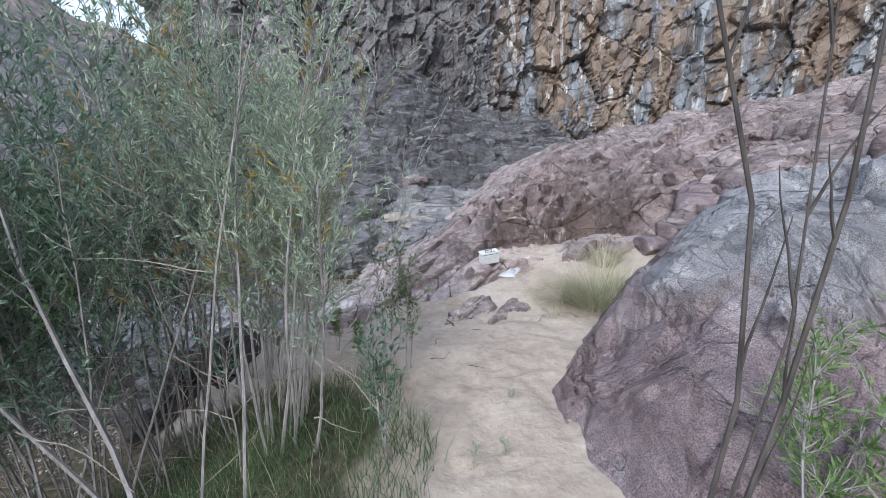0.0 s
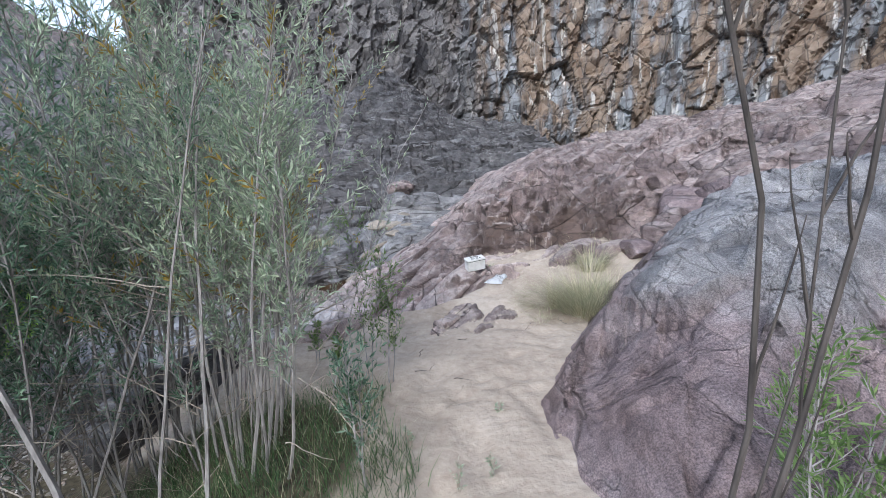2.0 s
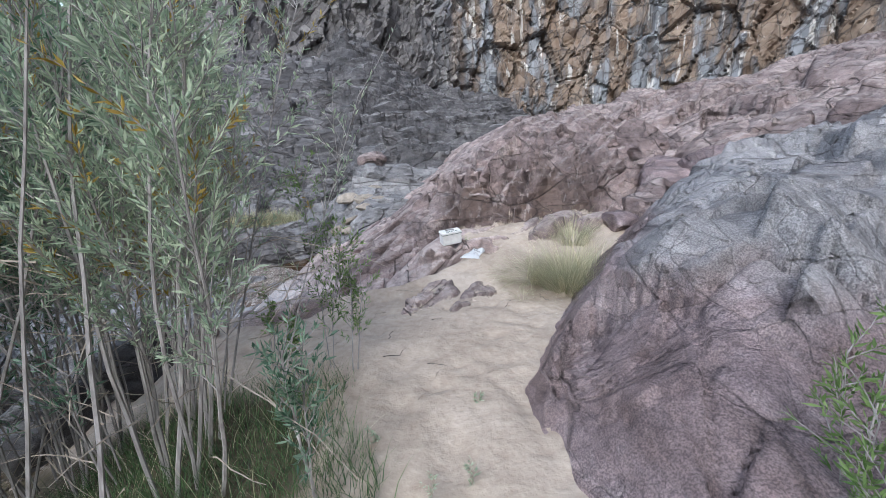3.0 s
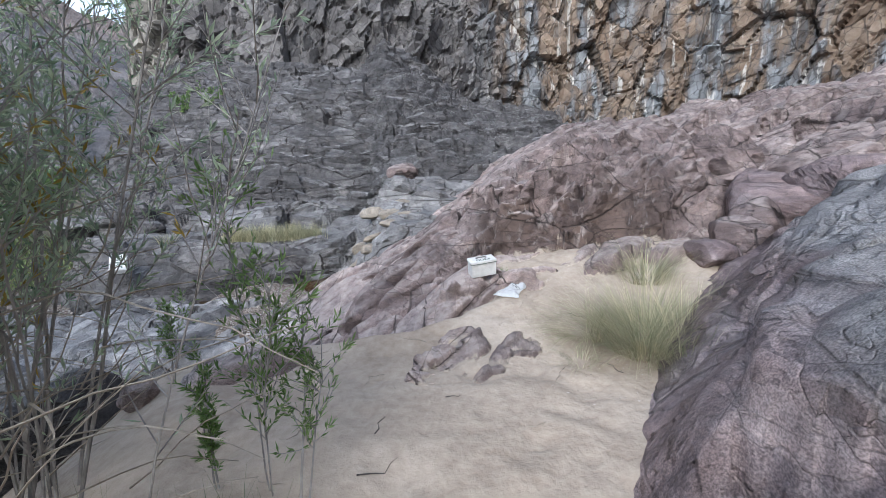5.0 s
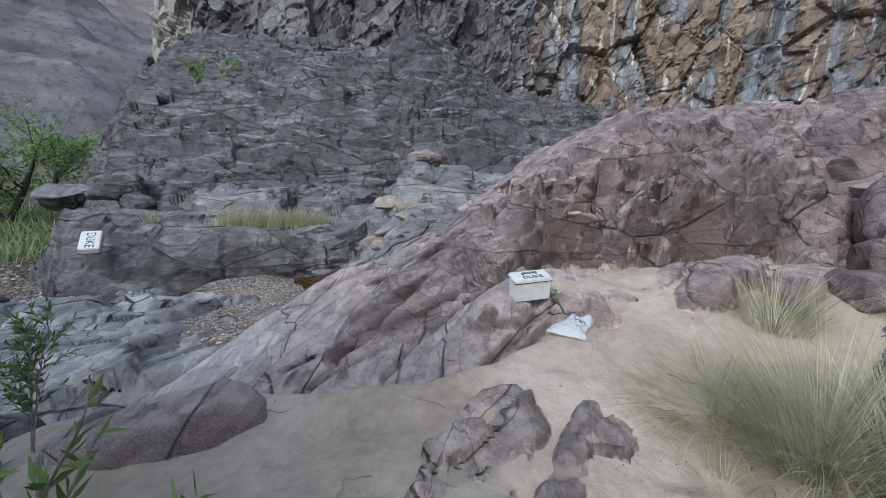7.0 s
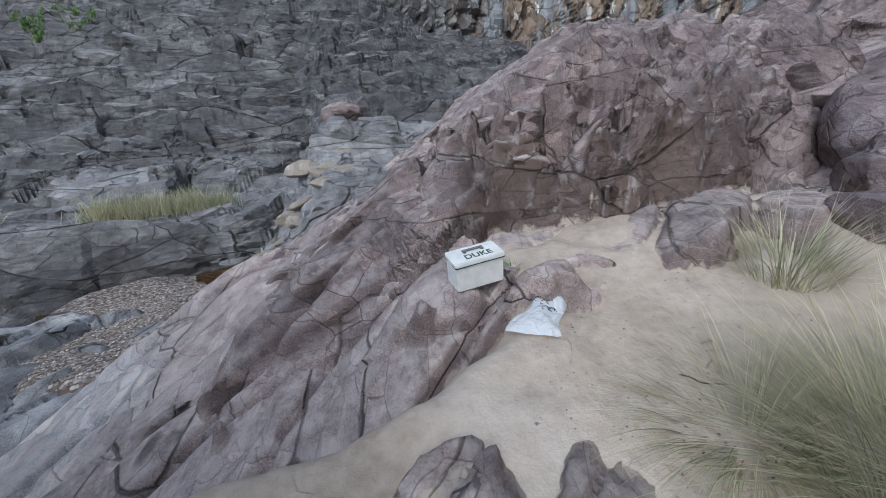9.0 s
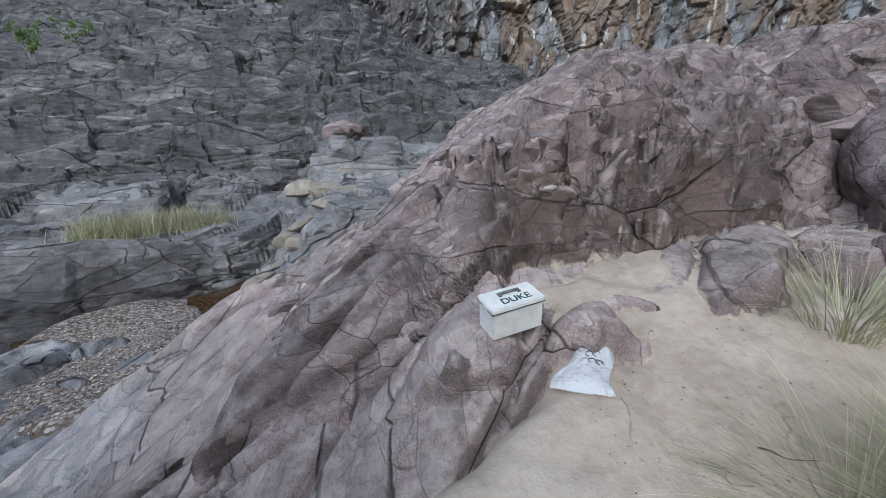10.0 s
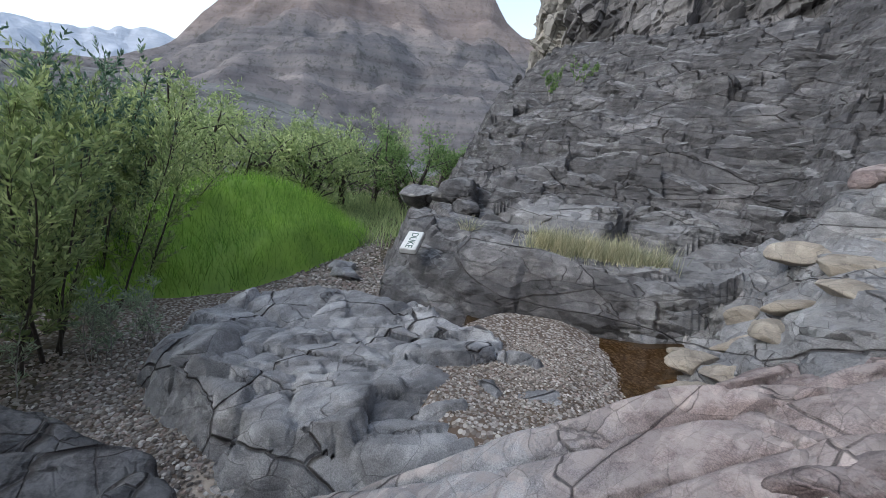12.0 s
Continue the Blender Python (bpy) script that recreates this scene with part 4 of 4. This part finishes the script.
# bare stems and a leafy shrub in front of the boulder
bare = tagged(new("bare_shrub"), "bare dark stems of a dead shrub before the boulder", "shrub")
bare.location = (0.53, 0.80, ground_at(0.53, 0.80))
rr_ = random.Random(5)
for path, rad in ((((0, 0, 0), (0.06, 0, 0.55), (0.14, 0.0, 1.05), (0.13, 0, 1.5), (0.0, 0, 2.0), (-0.12, 0, 2.6)), 0.011),
                  (((0, 0, 0), (0.12, 0, 0.5), (0.26, 0.02, 1.0), (0.36, 0.03, 1.5), (0.43, 0.05, 2.2)), 0.013),
                  (((0.02, 0, 0), (0.13, 0.02, 0.6), (0.27, 0.03, 1.2), (0.31, 0.05, 2.2)), 0.007),
                  (((0.05, 0, 0), (0.3, 0, 0.35), (0.62, 0.0, 0.72), (0.95, 0, 1.0)), 0.009)):
    stem_ = Soup()
    stem_.tube([Vector(p) for p in path], rad * 0.68, rad * 0.3, 7)
    for k in range(4):
        f = rr_.uniform(1.2, len(path) - 1.01)
        i = int(f)
        p = Vector(path[i]).lerp(Vector(path[i + 1]), f - i)
        stem_.tube(grow(rr_, p, Vector((rr_.uniform(-0.4, 0.6), 0, 1)), rr_.uniform(0.2, 0.5), 5, 0.12, 0.02), 0.004, 0.001, 4)
    stem_.make("stem", DARKBARK, bare)
for bx, by, hh, sd in ((1.28, 1.12, 0.95, 51), (1.5, 1.35, 1.0, 52), (1.15, 0.92, 0.55, 53)):
    shrub((bx, by, ground_at(bx, by)), hh, (0.12, 0.0), 5, 14, 14, (0.05, 0.010), sd, "small leafy willow shrub before the boulder", green=BRIGHT, spread_r=0.12, low=0.3, thick=0.006)


def tuft(base, blades, length, width, reach, material, seed, label, droop=0.7, kind="grass_tuft", sway=(0, 0)):
    """A clump of arching grass."""
    r = random.Random(seed)
    ob = tagged(new(kind), label, "grass")
    ob.location = base
    soup = Soup()
    for _ in range(blades):
        a = r.uniform(0, 2 * math.pi)
        q = Vector((math.cos(a), math.sin(a), 0))
        lean_ = r.uniform(0.1, 1.0)
        d = (q * lean_ * 0.9 + Vector((sway[0], sway[1], 1.0))).normalized()
        soup.blade(q * reach * math.sqrt(r.random()) - Vector((0, 0, 0.03)), d, (q * 0.7 + Vector((0, 0, -droop))) * r.uniform(0.5, 1.3) + rand_dir(r) * 0.25, length * r.uniform(0.5, 1.15), width * r.uniform(0.7, 1.3), 5)
    soup.make("foliage", material, ob)
    return ob


def on_rock(x, y):
    x_, y_ = np.array([float(x)]), np.array([float(y)])
    return float(max(f(x_, y_)[0] for f in (ground_height, slab_height, dome_height, ledge_height, hump_height)))


tuft((1.86, 4.66, ground_at(1.86, 4.66)), 1000, 0.80, 0.0055, 0.28, STRAW, 61, "large straw-green bunch grass beside the boulder", sway=(-0.12, -0.05))
tuft((2.08, 4.40, ground_at(2.08, 4.40)), 800, 0.76, 0.0055, 0.30, STRAW, 62, "straw-green bunch grass beside the boulder")
tuft((2.4, 5.7, ground_at(2.4, 5.7)), 420, 0.58, 0.0055, 0.22, STRAW, 63, "pale bunch grass below the scarp")
tuft((1.5, 4.95, ground_at(1.5, 4.95)), 420, 0.55, 0.0045, 0.2, STRAW, 64, "thin dry grass on the sand", droop=1.1, sway=(-0.5, -0.1))
tuft((1.3, 4.45, ground_at(1.3, 4.45)), 90, 0.28, 0.004, 0.08, STRAW, 65, "thin dry grass on the sand", droop=1.1)
tuft((0.98, 6.12, on_rock(0.98, 6.12)), 60, 0.10, 0.006, 0.05, BRIGHT, 66, "tiny green herb at the foot of the scarp", kind="herb")


def meadow(name, count, place_of, length, width, material, seed, label, category="grass"):
    """A stretch of grass that nobody could count."""
    r = random.Random(seed)
    soup = Soup()
    for _ in range(count):
        p = place_of(r)
        if p is None:
            continue
        d = Vector((r.uniform(-0.45, 0.45), r.uniform(-0.45, 0.45), 1)).normalized()
        soup.blade(Vector(p) - Vector((0, 0, 0.02)), d, Vector((r.uniform(-1, 1), r.uniform(-1, 1), -0.35)) * 0.8, length * r.uniform(0.4, 1.2), width * r.uniform(0.7, 1.3), 3)
    return tagged(soup.make(name, material), label, category, kind="stuff")


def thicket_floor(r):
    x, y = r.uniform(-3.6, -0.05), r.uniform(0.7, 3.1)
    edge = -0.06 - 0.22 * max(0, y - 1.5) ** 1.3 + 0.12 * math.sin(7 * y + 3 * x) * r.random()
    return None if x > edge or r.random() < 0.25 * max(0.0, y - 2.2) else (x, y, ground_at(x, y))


meadow("undergrowth", 16000, thicket_floor, 0.27, 0.0045, SHADEGRASS, 71, "green grass under the willow thicket, coloured dark as if shaded")
meadow("dry_undergrowth", 1800, thicket_floor, 0.36, 0.003, STRAW, 72, "dry straw among the undergrowth")


# ---- the lush bank and the trees across the wash ----
def mound_height(x, y):
    u, v = turned(x + 11.0, y - 8.2, 128)
    r = np.hypot(u / 5.2, v / 2.3)
    z = -1.75 + 1.85 * smooth(1.25, 0.15, r) + 0.28 * np.sin(v * 2.6 + 0.5 * np.sin(u * 0.6)) * smooth(1.1, 0.5, r) + 0.25 * fractal(x, y, 1.8, 121, 3)
    return z


mx, my = np.meshgrid(spread([(-19, 0.2), (-5.5, 0.12)]), spread([(2.5, 0.12), (15, 0.2)]))
mound = sheet("grass_bank", mx, my, mound_height(mx, my), TURF, mound_height(mx, my) > ground_height(mx, my) - 0.2)
tagged(mound, "mound of lush green grass beside the wash", "bank", kind="structure")


BANK = mound_height(lawn_x, lawn_y)


def bank_place(r):
    x, y = r.uniform(-17, -6), r.uniform(3.5, 14)
    z = float(BANK[int(round((y + 1) / GRID)), int(round((x + 30) / GRID))])
    return (x, y, z) if z > ground_at(x, y) else None


meadow("bank_grass", 42000, bank_place, 0.42, 0.016, TURF, 73, "lush green grass covering the bank")


def brush_place(r):
    k, w = r.random(), r.gauss(0, 2.2)
    x, y = -11.5 - 13 * k + 0.6 * w, 8.5 + 9.5 * k + 0.8 * w
    return (x, y, ground_at(x, y)) if -29 < x < -8.5 and 2 < y < 23 else None


meadow("brush", 9000, brush_place, 0.75, 0.05, FARLEAF, 75, "low green brush under the trees", "brush")
NEAR = [((-6.6, 4.3), 3.0, 11), ((-7.6, 3.6), 3.4, 12), ((-8.3, 4.9), 3.3, 13), ((-9.4, 4.2), 3.6, 14), ((-7.0, 2.6), 3.4, 15), ((-6.2, 3.2), 2.6, 16), ((-10.8, 5.2), 3.6, 17)]
for (bx, by), hgt, sd in NEAR:
    shrub((bx, by, ground_at(bx, by)), hgt, (0, 0), 10, 42, 26, (0.10, 0.03), sd, "dense olive-green tamarisk shrub beside the wash", green=FARLEAF if sd % 2 else WILLOW, wood=DARKBARK, spread_r=0.7, fan=0.45, low=0.08, thick=0.02, kind="tamarisk_shrub")
for bx, by, sd in ((-5.9, 4.9, 21), (-6.3, 5.4, 22), (-5.6, 4.3, 23)):
    shrub((bx, by, ground_at(bx, by)), 1.0, (0, 0), 5, 14, 14, (0.07, 0.014), sd, "pale leafy willow seedling on the gravel", green=OLIVE, spread_r=0.2, low=0.15, thick=0.006)


def tree(base, height, crown, seed, label, material=FARLEAF):
    """A spreading tree: tapered trunk, limbs, and leaf clumps with gaps."""
    r = random.Random(seed)
    ob = tagged(new("tree"), label, "tree")
    ob.location = base
    wood_soup, leaf_soup = Soup(), Soup()
    for _ in range(3):
        a0 = r.uniform(0, 6.28)
        trunk = grow(r, Vector((0, 0, -0.2)), Vector((math.cos(a0) * 0.5, math.sin(a0) * 0.5, 1)), height * 0.6, 6, 0.2, 0.0)
        wood_soup.tube(trunk, 0.13, 0.06, 6)
        for _ in range(7):
            p = trunk[r.randint(2, 6)]
            out = rand_dir(r)
            out.z = abs(out.z) * 0.6 + 0.1
            limb = grow(r, p, out, crown * r.uniform(0.5, 1.0), 6, 0.22, 0.06)
            wood_soup.tube(limb, 0.05, 0.012, 4)
            for _ in range(9):
                c = limb[r.randint(2, 6)] + rand_dir(r) * 0.35
                for _ in range(16):
                    leaf_soup.leaf(c + rand_dir(r) * r.uniform(0.05, 0.4), rand_dir(r), rand_dir(r), r.uniform(0.12, 0.26), r.uniform(0.04, 0.09))
    wood_soup.make("trunk", DARKBARK, ob)
    leaf_soup.make("crown", material, ob)
    return ob


for bx, by, hh, cw, sd in ((-15.5, 10.8, 3.2, 1.8, 1), (-17.5, 13.4, 3.4, 1.9, 2), (-19.5, 16.2, 3.6, 2.0, 3), (-15.0, 7.8, 3.4, 1.9, 4), (-18.5, 9.5, 3.8, 2.2, 5), (-22, 12.5, 4.0, 2.3, 6), (-23, 17.5, 4.0, 2.2, 7),
                           (-13.5, 5.0, 3.6, 2.0, 8), (-17, 5.5, 4.2, 2.3, 9), (-21, 7.0, 4.4, 2.4, 10), (-26, 14, 4.6, 2.6, 11), (-17.2, 17.0, 3.6, 1.8, 12), (-20, 21, 3.8, 2.0, 13), (-27, 21, 4.4, 2.4, 14), (-25, 9, 4.6, 2.6, 15)):
    mesquite = tree((bx, by, ground_at(bx, by)), hh * 1.45, cw * 1.35, sd, "spreading mesquite tree with feathery green crown", BRIGHT if sd in (3, 12, 13) else FARLEAF)
    tagged(mesquite, group="trees across the wash")


# ---- loose rocks ----
def rock_thing(at, size, seed, material, label, turn=0.0, cut=0.5, name="rock"):
    """A worn, faceted rock: a fine ball, cut by planes and roughened."""
    r = random.Random(seed)
    bm = bmesh.new()
    bmesh.ops.create_icosphere(bm, subdivisions=4, radius=1)
    planes = [(rand_dir(r), r.uniform(cut, 0.95)) for _ in range(9)]
    for v in bm.verts:
        p = v.co.copy()
        for n, d in planes:
            over = p.dot(n) - d
            if over > 0:
                p -= n * over * 0.92
        p += p.normalized() * 0.07 * noise.fractal(p * 2.2 + Vector((seed, 0, 0)), 1.0, 2.0, 4)
        v.co = Vector((p.x * size[0], p.y * size[1], p.z * size[2]))
    for f in bm.faces:
        f.smooth = True
    me = bpy.data.meshes.new(name)
    bm.to_mesh(me)
    bm.free()
    me.materials.append(material)
    ob = new(name, me)
    ob.matrix_basis = pose(*at, 0, 0, turn)
    return tagged(ob, label, "rock")


# dark boulders at the foot of the slab
for x, y, s, sd in ((-3.75, 4.5, (0.58, 0.48, 0.5), 1), (-3.15, 4.75, (0.48, 0.40, 0.42), 2), (-3.35, 4.15, (0.5, 0.45, 0.4), 3), (-2.72, 4.95, (0.40, 0.32, 0.30), 4), (-4.4, 4.4, (0.42, 0.36, 0.36), 5), (-2.6, 4.4, (0.48, 0.42, 0.38), 6)):
    rock_thing((x, y, ground_at(x, y) + s[2] * 0.45), s, sd, DARK, "rounded dark grey boulder beside the gravel", turn=40 * sd, cut=0.4)
# blocks on the river slab
for x, y, s, sd in ((-4.75, 5.75, (0.4, 0.26, 0.22), 13), (-5.2, 6.1, (0.3, 0.2, 0.2), 14)):
    rock_thing((x, y, on_rock(x, y) + s[2] * 0.1), s, sd, GREY if sd > 12 else DARK, "worn dark block lying on the river slab", turn=25 * sd, cut=0.4)
# big square blocks on the ledges
for x, y, s, sd, tn in ((-7.35, 11.4, (0.75, 0.55, 0.5), 21, 20), (-8.2, 11.1, (0.75, 0.5, 0.42), 22, 25), (-6.6, 10.9, (0.4, 0.3, 0.24), 23, 10), (-5.9, 11.0, (0.35, 0.25, 0.2), 24, 0)):
    rock_thing((x, y, on_rock(x, y) + s[2] * 0.4), s, sd, DARK, "large square dark block on the ledges", turn=tn, cut=0.35)
rock_thing((-7.7, 8.7, ground_at(-7.7, 8.7) + 0.08), (0.38, 0.28, 0.2), 31, GREY, "smooth grey rock on the gravel", 20)
rock_thing((-8.2, 8.9, ground_at(-8.2, 8.9) + 0.08), (0.3, 0.25, 0.18), 32, GREY, "smooth grey rock on the gravel", 60)
red = rock_thing((-0.8, 13.2, on_rock(-0.8, 13.2) + 0.12), (0.5, 0.42, 0.27), 33, RED, "rounded reddish boulder on the ledges", 15)
rock_thing((0.90, 6.05, on_rock(0.90, 6.05) + 0.02), (0.045, 0.035, 0.032), 34, PINK, "fist-sized pink stone beside the can", 15)
rock_thing((-1.95, 4.35, ground_at(-1.95, 4.35) + 0.06), (0.16, 0.14, 0.12), 35, PINK, "small reddish stone by the sand", 15)
# boulders in the gully where the ridge ends
for x, y, s, sd in ((4.25, 6.55, (0.55, 0.42, 0.42), 61), (4.95, 7.15, (0.7, 0.6, 0.62), 62), (3.75, 6.25, (0.42, 0.34, 0.28), 63), (5.3, 6.55, (0.75, 0.6, 0.55), 64), (4.75, 8.1, (0.6, 0.55, 0.6), 65), (3.2, 5.95, (0.36, 0.28, 0.2), 66)):
    rock_thing((x, y, max(on_rock(x, y), float(shoulder_height(np.array([x]), np.array([y]))[0]) if x > 4.3 else -9.0) + s[2] * 0.25), s, sd, RED if sd % 2 else BOULDER, "square-broken pink granite boulder below the ridge", turn=33 * sd, cut=0.35)
# the tan bank of broken rock in the chute
for k, (x, y) in enumerate(((-1.75, 9.75), (-1.5, 10.1), (-1.25, 10.4), (-1.6, 10.6), (-1.0, 10.8), (-1.85, 9.35), (-1.45, 9.4), (-1.2, 9.8), (-0.9, 10.2), (-1.95, 10.1), (-0.7, 10.6), (-1.3, 11.1), (-0.8, 11.4), (-1.6, 9.0))):
    s = (0.36 + 0.03 * (k % 3), 0.24, 0.15 + 0.03 * (k % 2))
    rock_thing((x, y, on_rock(x, y) - 0.05), s, 40 + k, TAN, "tan broken rock in the water chute", turn=35 + 12 * k, cut=0.18)


# ---- pebbles of the wash ----
def pebbles(name, count, place_of, sizes, material, seed, label):
    r = random.Random(seed)
    soup = Soup()
    for _ in range(count):
        x, y = place_of(r)
        s = r.uniform(*sizes)
        a = r.uniform(0, 3.14)
        c = Vector((x, y, ground_at(x, y) + s * 0.18))
        ux, uy = Vector((math.cos(a), math.sin(a), 0)) * s, Vector((-math.sin(a), math.cos(a), 0)) * s * r.uniform(0.55, 0.9)
        h = s * r.uniform(0.35, 0.6)
        i = len(soup.v)
        for k in range(6):
            w = k * math.pi / 3
            soup.v.append(c + ux * math.cos(w) + uy * math.sin(w))
        for k in range(6):
            w = k * math.pi / 3 + 0.3
            soup.v.append(c + (ux * math.cos(w) + uy * math.sin(w)) * 0.6 + Vector((0, 0, h * r.uniform(0.8, 1.1))))
        for k in range(6):
            soup.f.append((i + k, i + (k + 1) % 6, i + 6 + (k + 1) % 6, i + 6 + k))
        soup.f.append(tuple(range(i + 6, i + 12)))
    return tagged(soup.make(name, material), label, "gravel", kind="stuff")


def pebble_material():
    mat, t, bsdf = nodes_of("river_pebble")
    g_ = t.nodes.new("ShaderNodeNewGeometry")
    col = ramp(t, g_.outputs["Random Per Island"], ((0.0, (0.10, 0.085, 0.075)), (0.35, (0.22, 0.185, 0.155)), (0.6, (0.32, 0.295, 0.265)), (0.8, (0.27, 0.20, 0.17)), (1.0, (0.60, 0.57, 0.53))))
    t.links.new(col, bsdf.inputs["Base Color"])
    bsdf.inputs["Roughness"].default_value = 0.8
    return mat


PEBBLE = pebble_material()
pebbles("beach_pebbles", 6500, lambda r: (r.gauss(-2.75, 0.55), r.gauss(8.2, 0.65)), (0.006, 0.018), PEBBLE, 81, "mixed river pebbles at the edge of the pool")
pebbles("wash_pebbles", 6000, lambda r: (r.uniform(-6.6, -3.4), r.gauss(5.0, 0.75)), (0.01, 0.032), PEBBLE, 82, "grey gravel of the dry wash")
pebbles("far_pebbles", 3500, lambda r: (lambda k: (-6.6 - 5.5 * k + r.gauss(0, 0.5), 7.6 + 4.0 * k + r.gauss(0, 0.5)))(r.random()), (0.02, 0.06), PEBBLE, 83, "grey gravel of the dry wash")
pebbles("sand_grit", 900, lambda r: (r.uniform(0.9, 2.2), r.uniform(3.9, 5.9)), (0.003, 0.007), PEBBLE, 84, "pale grit scattered on the sand")


# ---- grass on the outcrop, the scrub on the ledges ----
def outcrop_place(r):
    k = r.random()
    x, y = -4.5 + 1.7 * k + r.gauss(0, 0.1), 10.45 + 0.75 * k + r.gauss(0, 0.16)
    return (x, y, on_rock(x, y))


meadow("outcrop_grass", 3200, outcrop_place, 0.42, 0.012, STRAW, 91, "straw-coloured grass along the outcrop above the pool")
tuft((-3.0, 11.25, on_rock(-3.0, 11.25)), 160, 0.5, 0.014, 0.22, BRIGHT, 92, "green grass at the end of the outcrop")
tuft((-5.7, 10.1, on_rock(-5.7, 10.1)), 140, 0.3, 0.012, 0.2, STRAW, 93, "dry grass between the ledges")
for x, y, sd in ((-9.2, 17.2, 94), (-8.6, 17.8, 95)):
    shrub((x, y, on_rock(x, y)), 0.9, (0, 0), 6, 10, 10, (0.12, 0.035), sd, "small green bush on the high ledges", green=BRIGHT, spread_r=0.3, fan=0.5, low=0.1)


# ---- the clear plastic bag ----
def plastic_bag():
    mat, t, bsdf = nodes_of("clear_plastic")
    bsdf.inputs["Base Color"].default_value = (0.86, 0.88, 0.9, 1)
    bsdf.inputs["Roughness"].default_value = 0.22
    bsdf.inputs["Transmission Weight"].default_value = 0.35
    bsdf.inputs["Specular IOR Level"].default_value = 0.7
    n = tex_noise(t, place(t), 22, 5, 0.6, 0.8)
    bumped(t, bsdf, ((n, 0.8, 0.02),))
    bag = tagged(new("plastic_bag"), "crumpled clear plastic bag with dark print on the sand", "bag")
    u = np.linspace(-1, 1, 44)
    uu, vv = np.meshgrid(u, u)
    w = 0.105 + 0.03 * (-vv)
    x = uu * w + 0.02 * np.sin(3 * vv) + 0.03 * vv
    y = vv * 0.165
    puff = 0.035 * (1 - uu ** 4) * (1 - vv ** 4) * (0.8 + 0.9 * smooth(0.1, 0.8, vv))
    fold = 0.022 * fractal(uu * 1.0, vv * 1.0, 0.5, 201, 4)
    body = sheet("film", x, y, 0.012 + puff + fold, mat)
    body.parent = bag
    marks = Soup()
    r = random.Random(9)
    for k in range(9):
        cx, cy = r.uniform(-0.05, 0.06), r.uniform(0.0, 0.12)
        ring = []
        for s in range(7):
            a = r.uniform(0, 0.3) + s * 0.75
            px_, py_ = cx + 0.018 * math.cos(a), cy + 0.014 * math.sin(a)
            i_, j_ = int((py_ / 0.165 + 1) / 2 * 43), int((px_ / 0.12 + 1) / 2 * 43)
            ring.append(Vector((px_ + 0.03 * py_ / 0.165, py_, 0.018 + float((puff + fold)[min(i_, 43), min(j_, 43)]))))
        marks.tube(ring, 0.0022, 0.0022, 4)
    tagged(marks.make("print", INK, bag, "dark printed marks"), kind="stuff")
    return bag


bag = plastic_bag()
bag.matrix_basis = pose(1.0, 5.67, ground_at(1.0, 5.67) + 0.0, 8, 0, -22)


# ---- dry sticks and blown straws on the sand ----
for k in range(26):
    r = random.Random(300 + k)
    x, y = (r.uniform(-0.9, 0.9), r.uniform(2.2, 5.0)) if k < 18 else (r.uniform(0.9, 1.8), r.uniform(4.2, 5.6))
    stick = Soup()
    a = r.uniform(0, 6.28)
    n_ = 6
    pts = []
    length = r.uniform(0.08, 0.4)
    for s in range(n_):
        px_, py_ = x + math.cos(a) * length * s / n_, y + math.sin(a) * length * s / n_
        a += r.gauss(0, 0.2)
        pts.append(Vector((px_ - x, py_ - y, ground_at(px_, py_) + 0.004 - ground_at(x, y))))
    stick.tube(pts, 0.0035, 0.0015, 4)
    ob = stick.make("stick", TWIG if k % 3 else DARKBARK)
    ob.location = (x, y, ground_at(x, y))
    tagged(ob, "thin dry stick lying on the sand", "stick", "sticks on the sand")
# small weeds in the path
for k, (x, y, h) in enumerate(((0.12, 1.9, 0.22), (0.32, 2.0, 0.20), (-0.15, 2.35, 0.16), (0.46, 2.6, 0.12))):
    shrub((x, y, ground_at(x, y)), h, (0.1, 0), 2, 6, 6, (0.03, 0.006), 400 + k, "thin dry weed growing from the sand", wood=TWIG, green=OLIVE, spread_r=0.02, low=0.3, thick=0.003, kind="weed", category="weed")
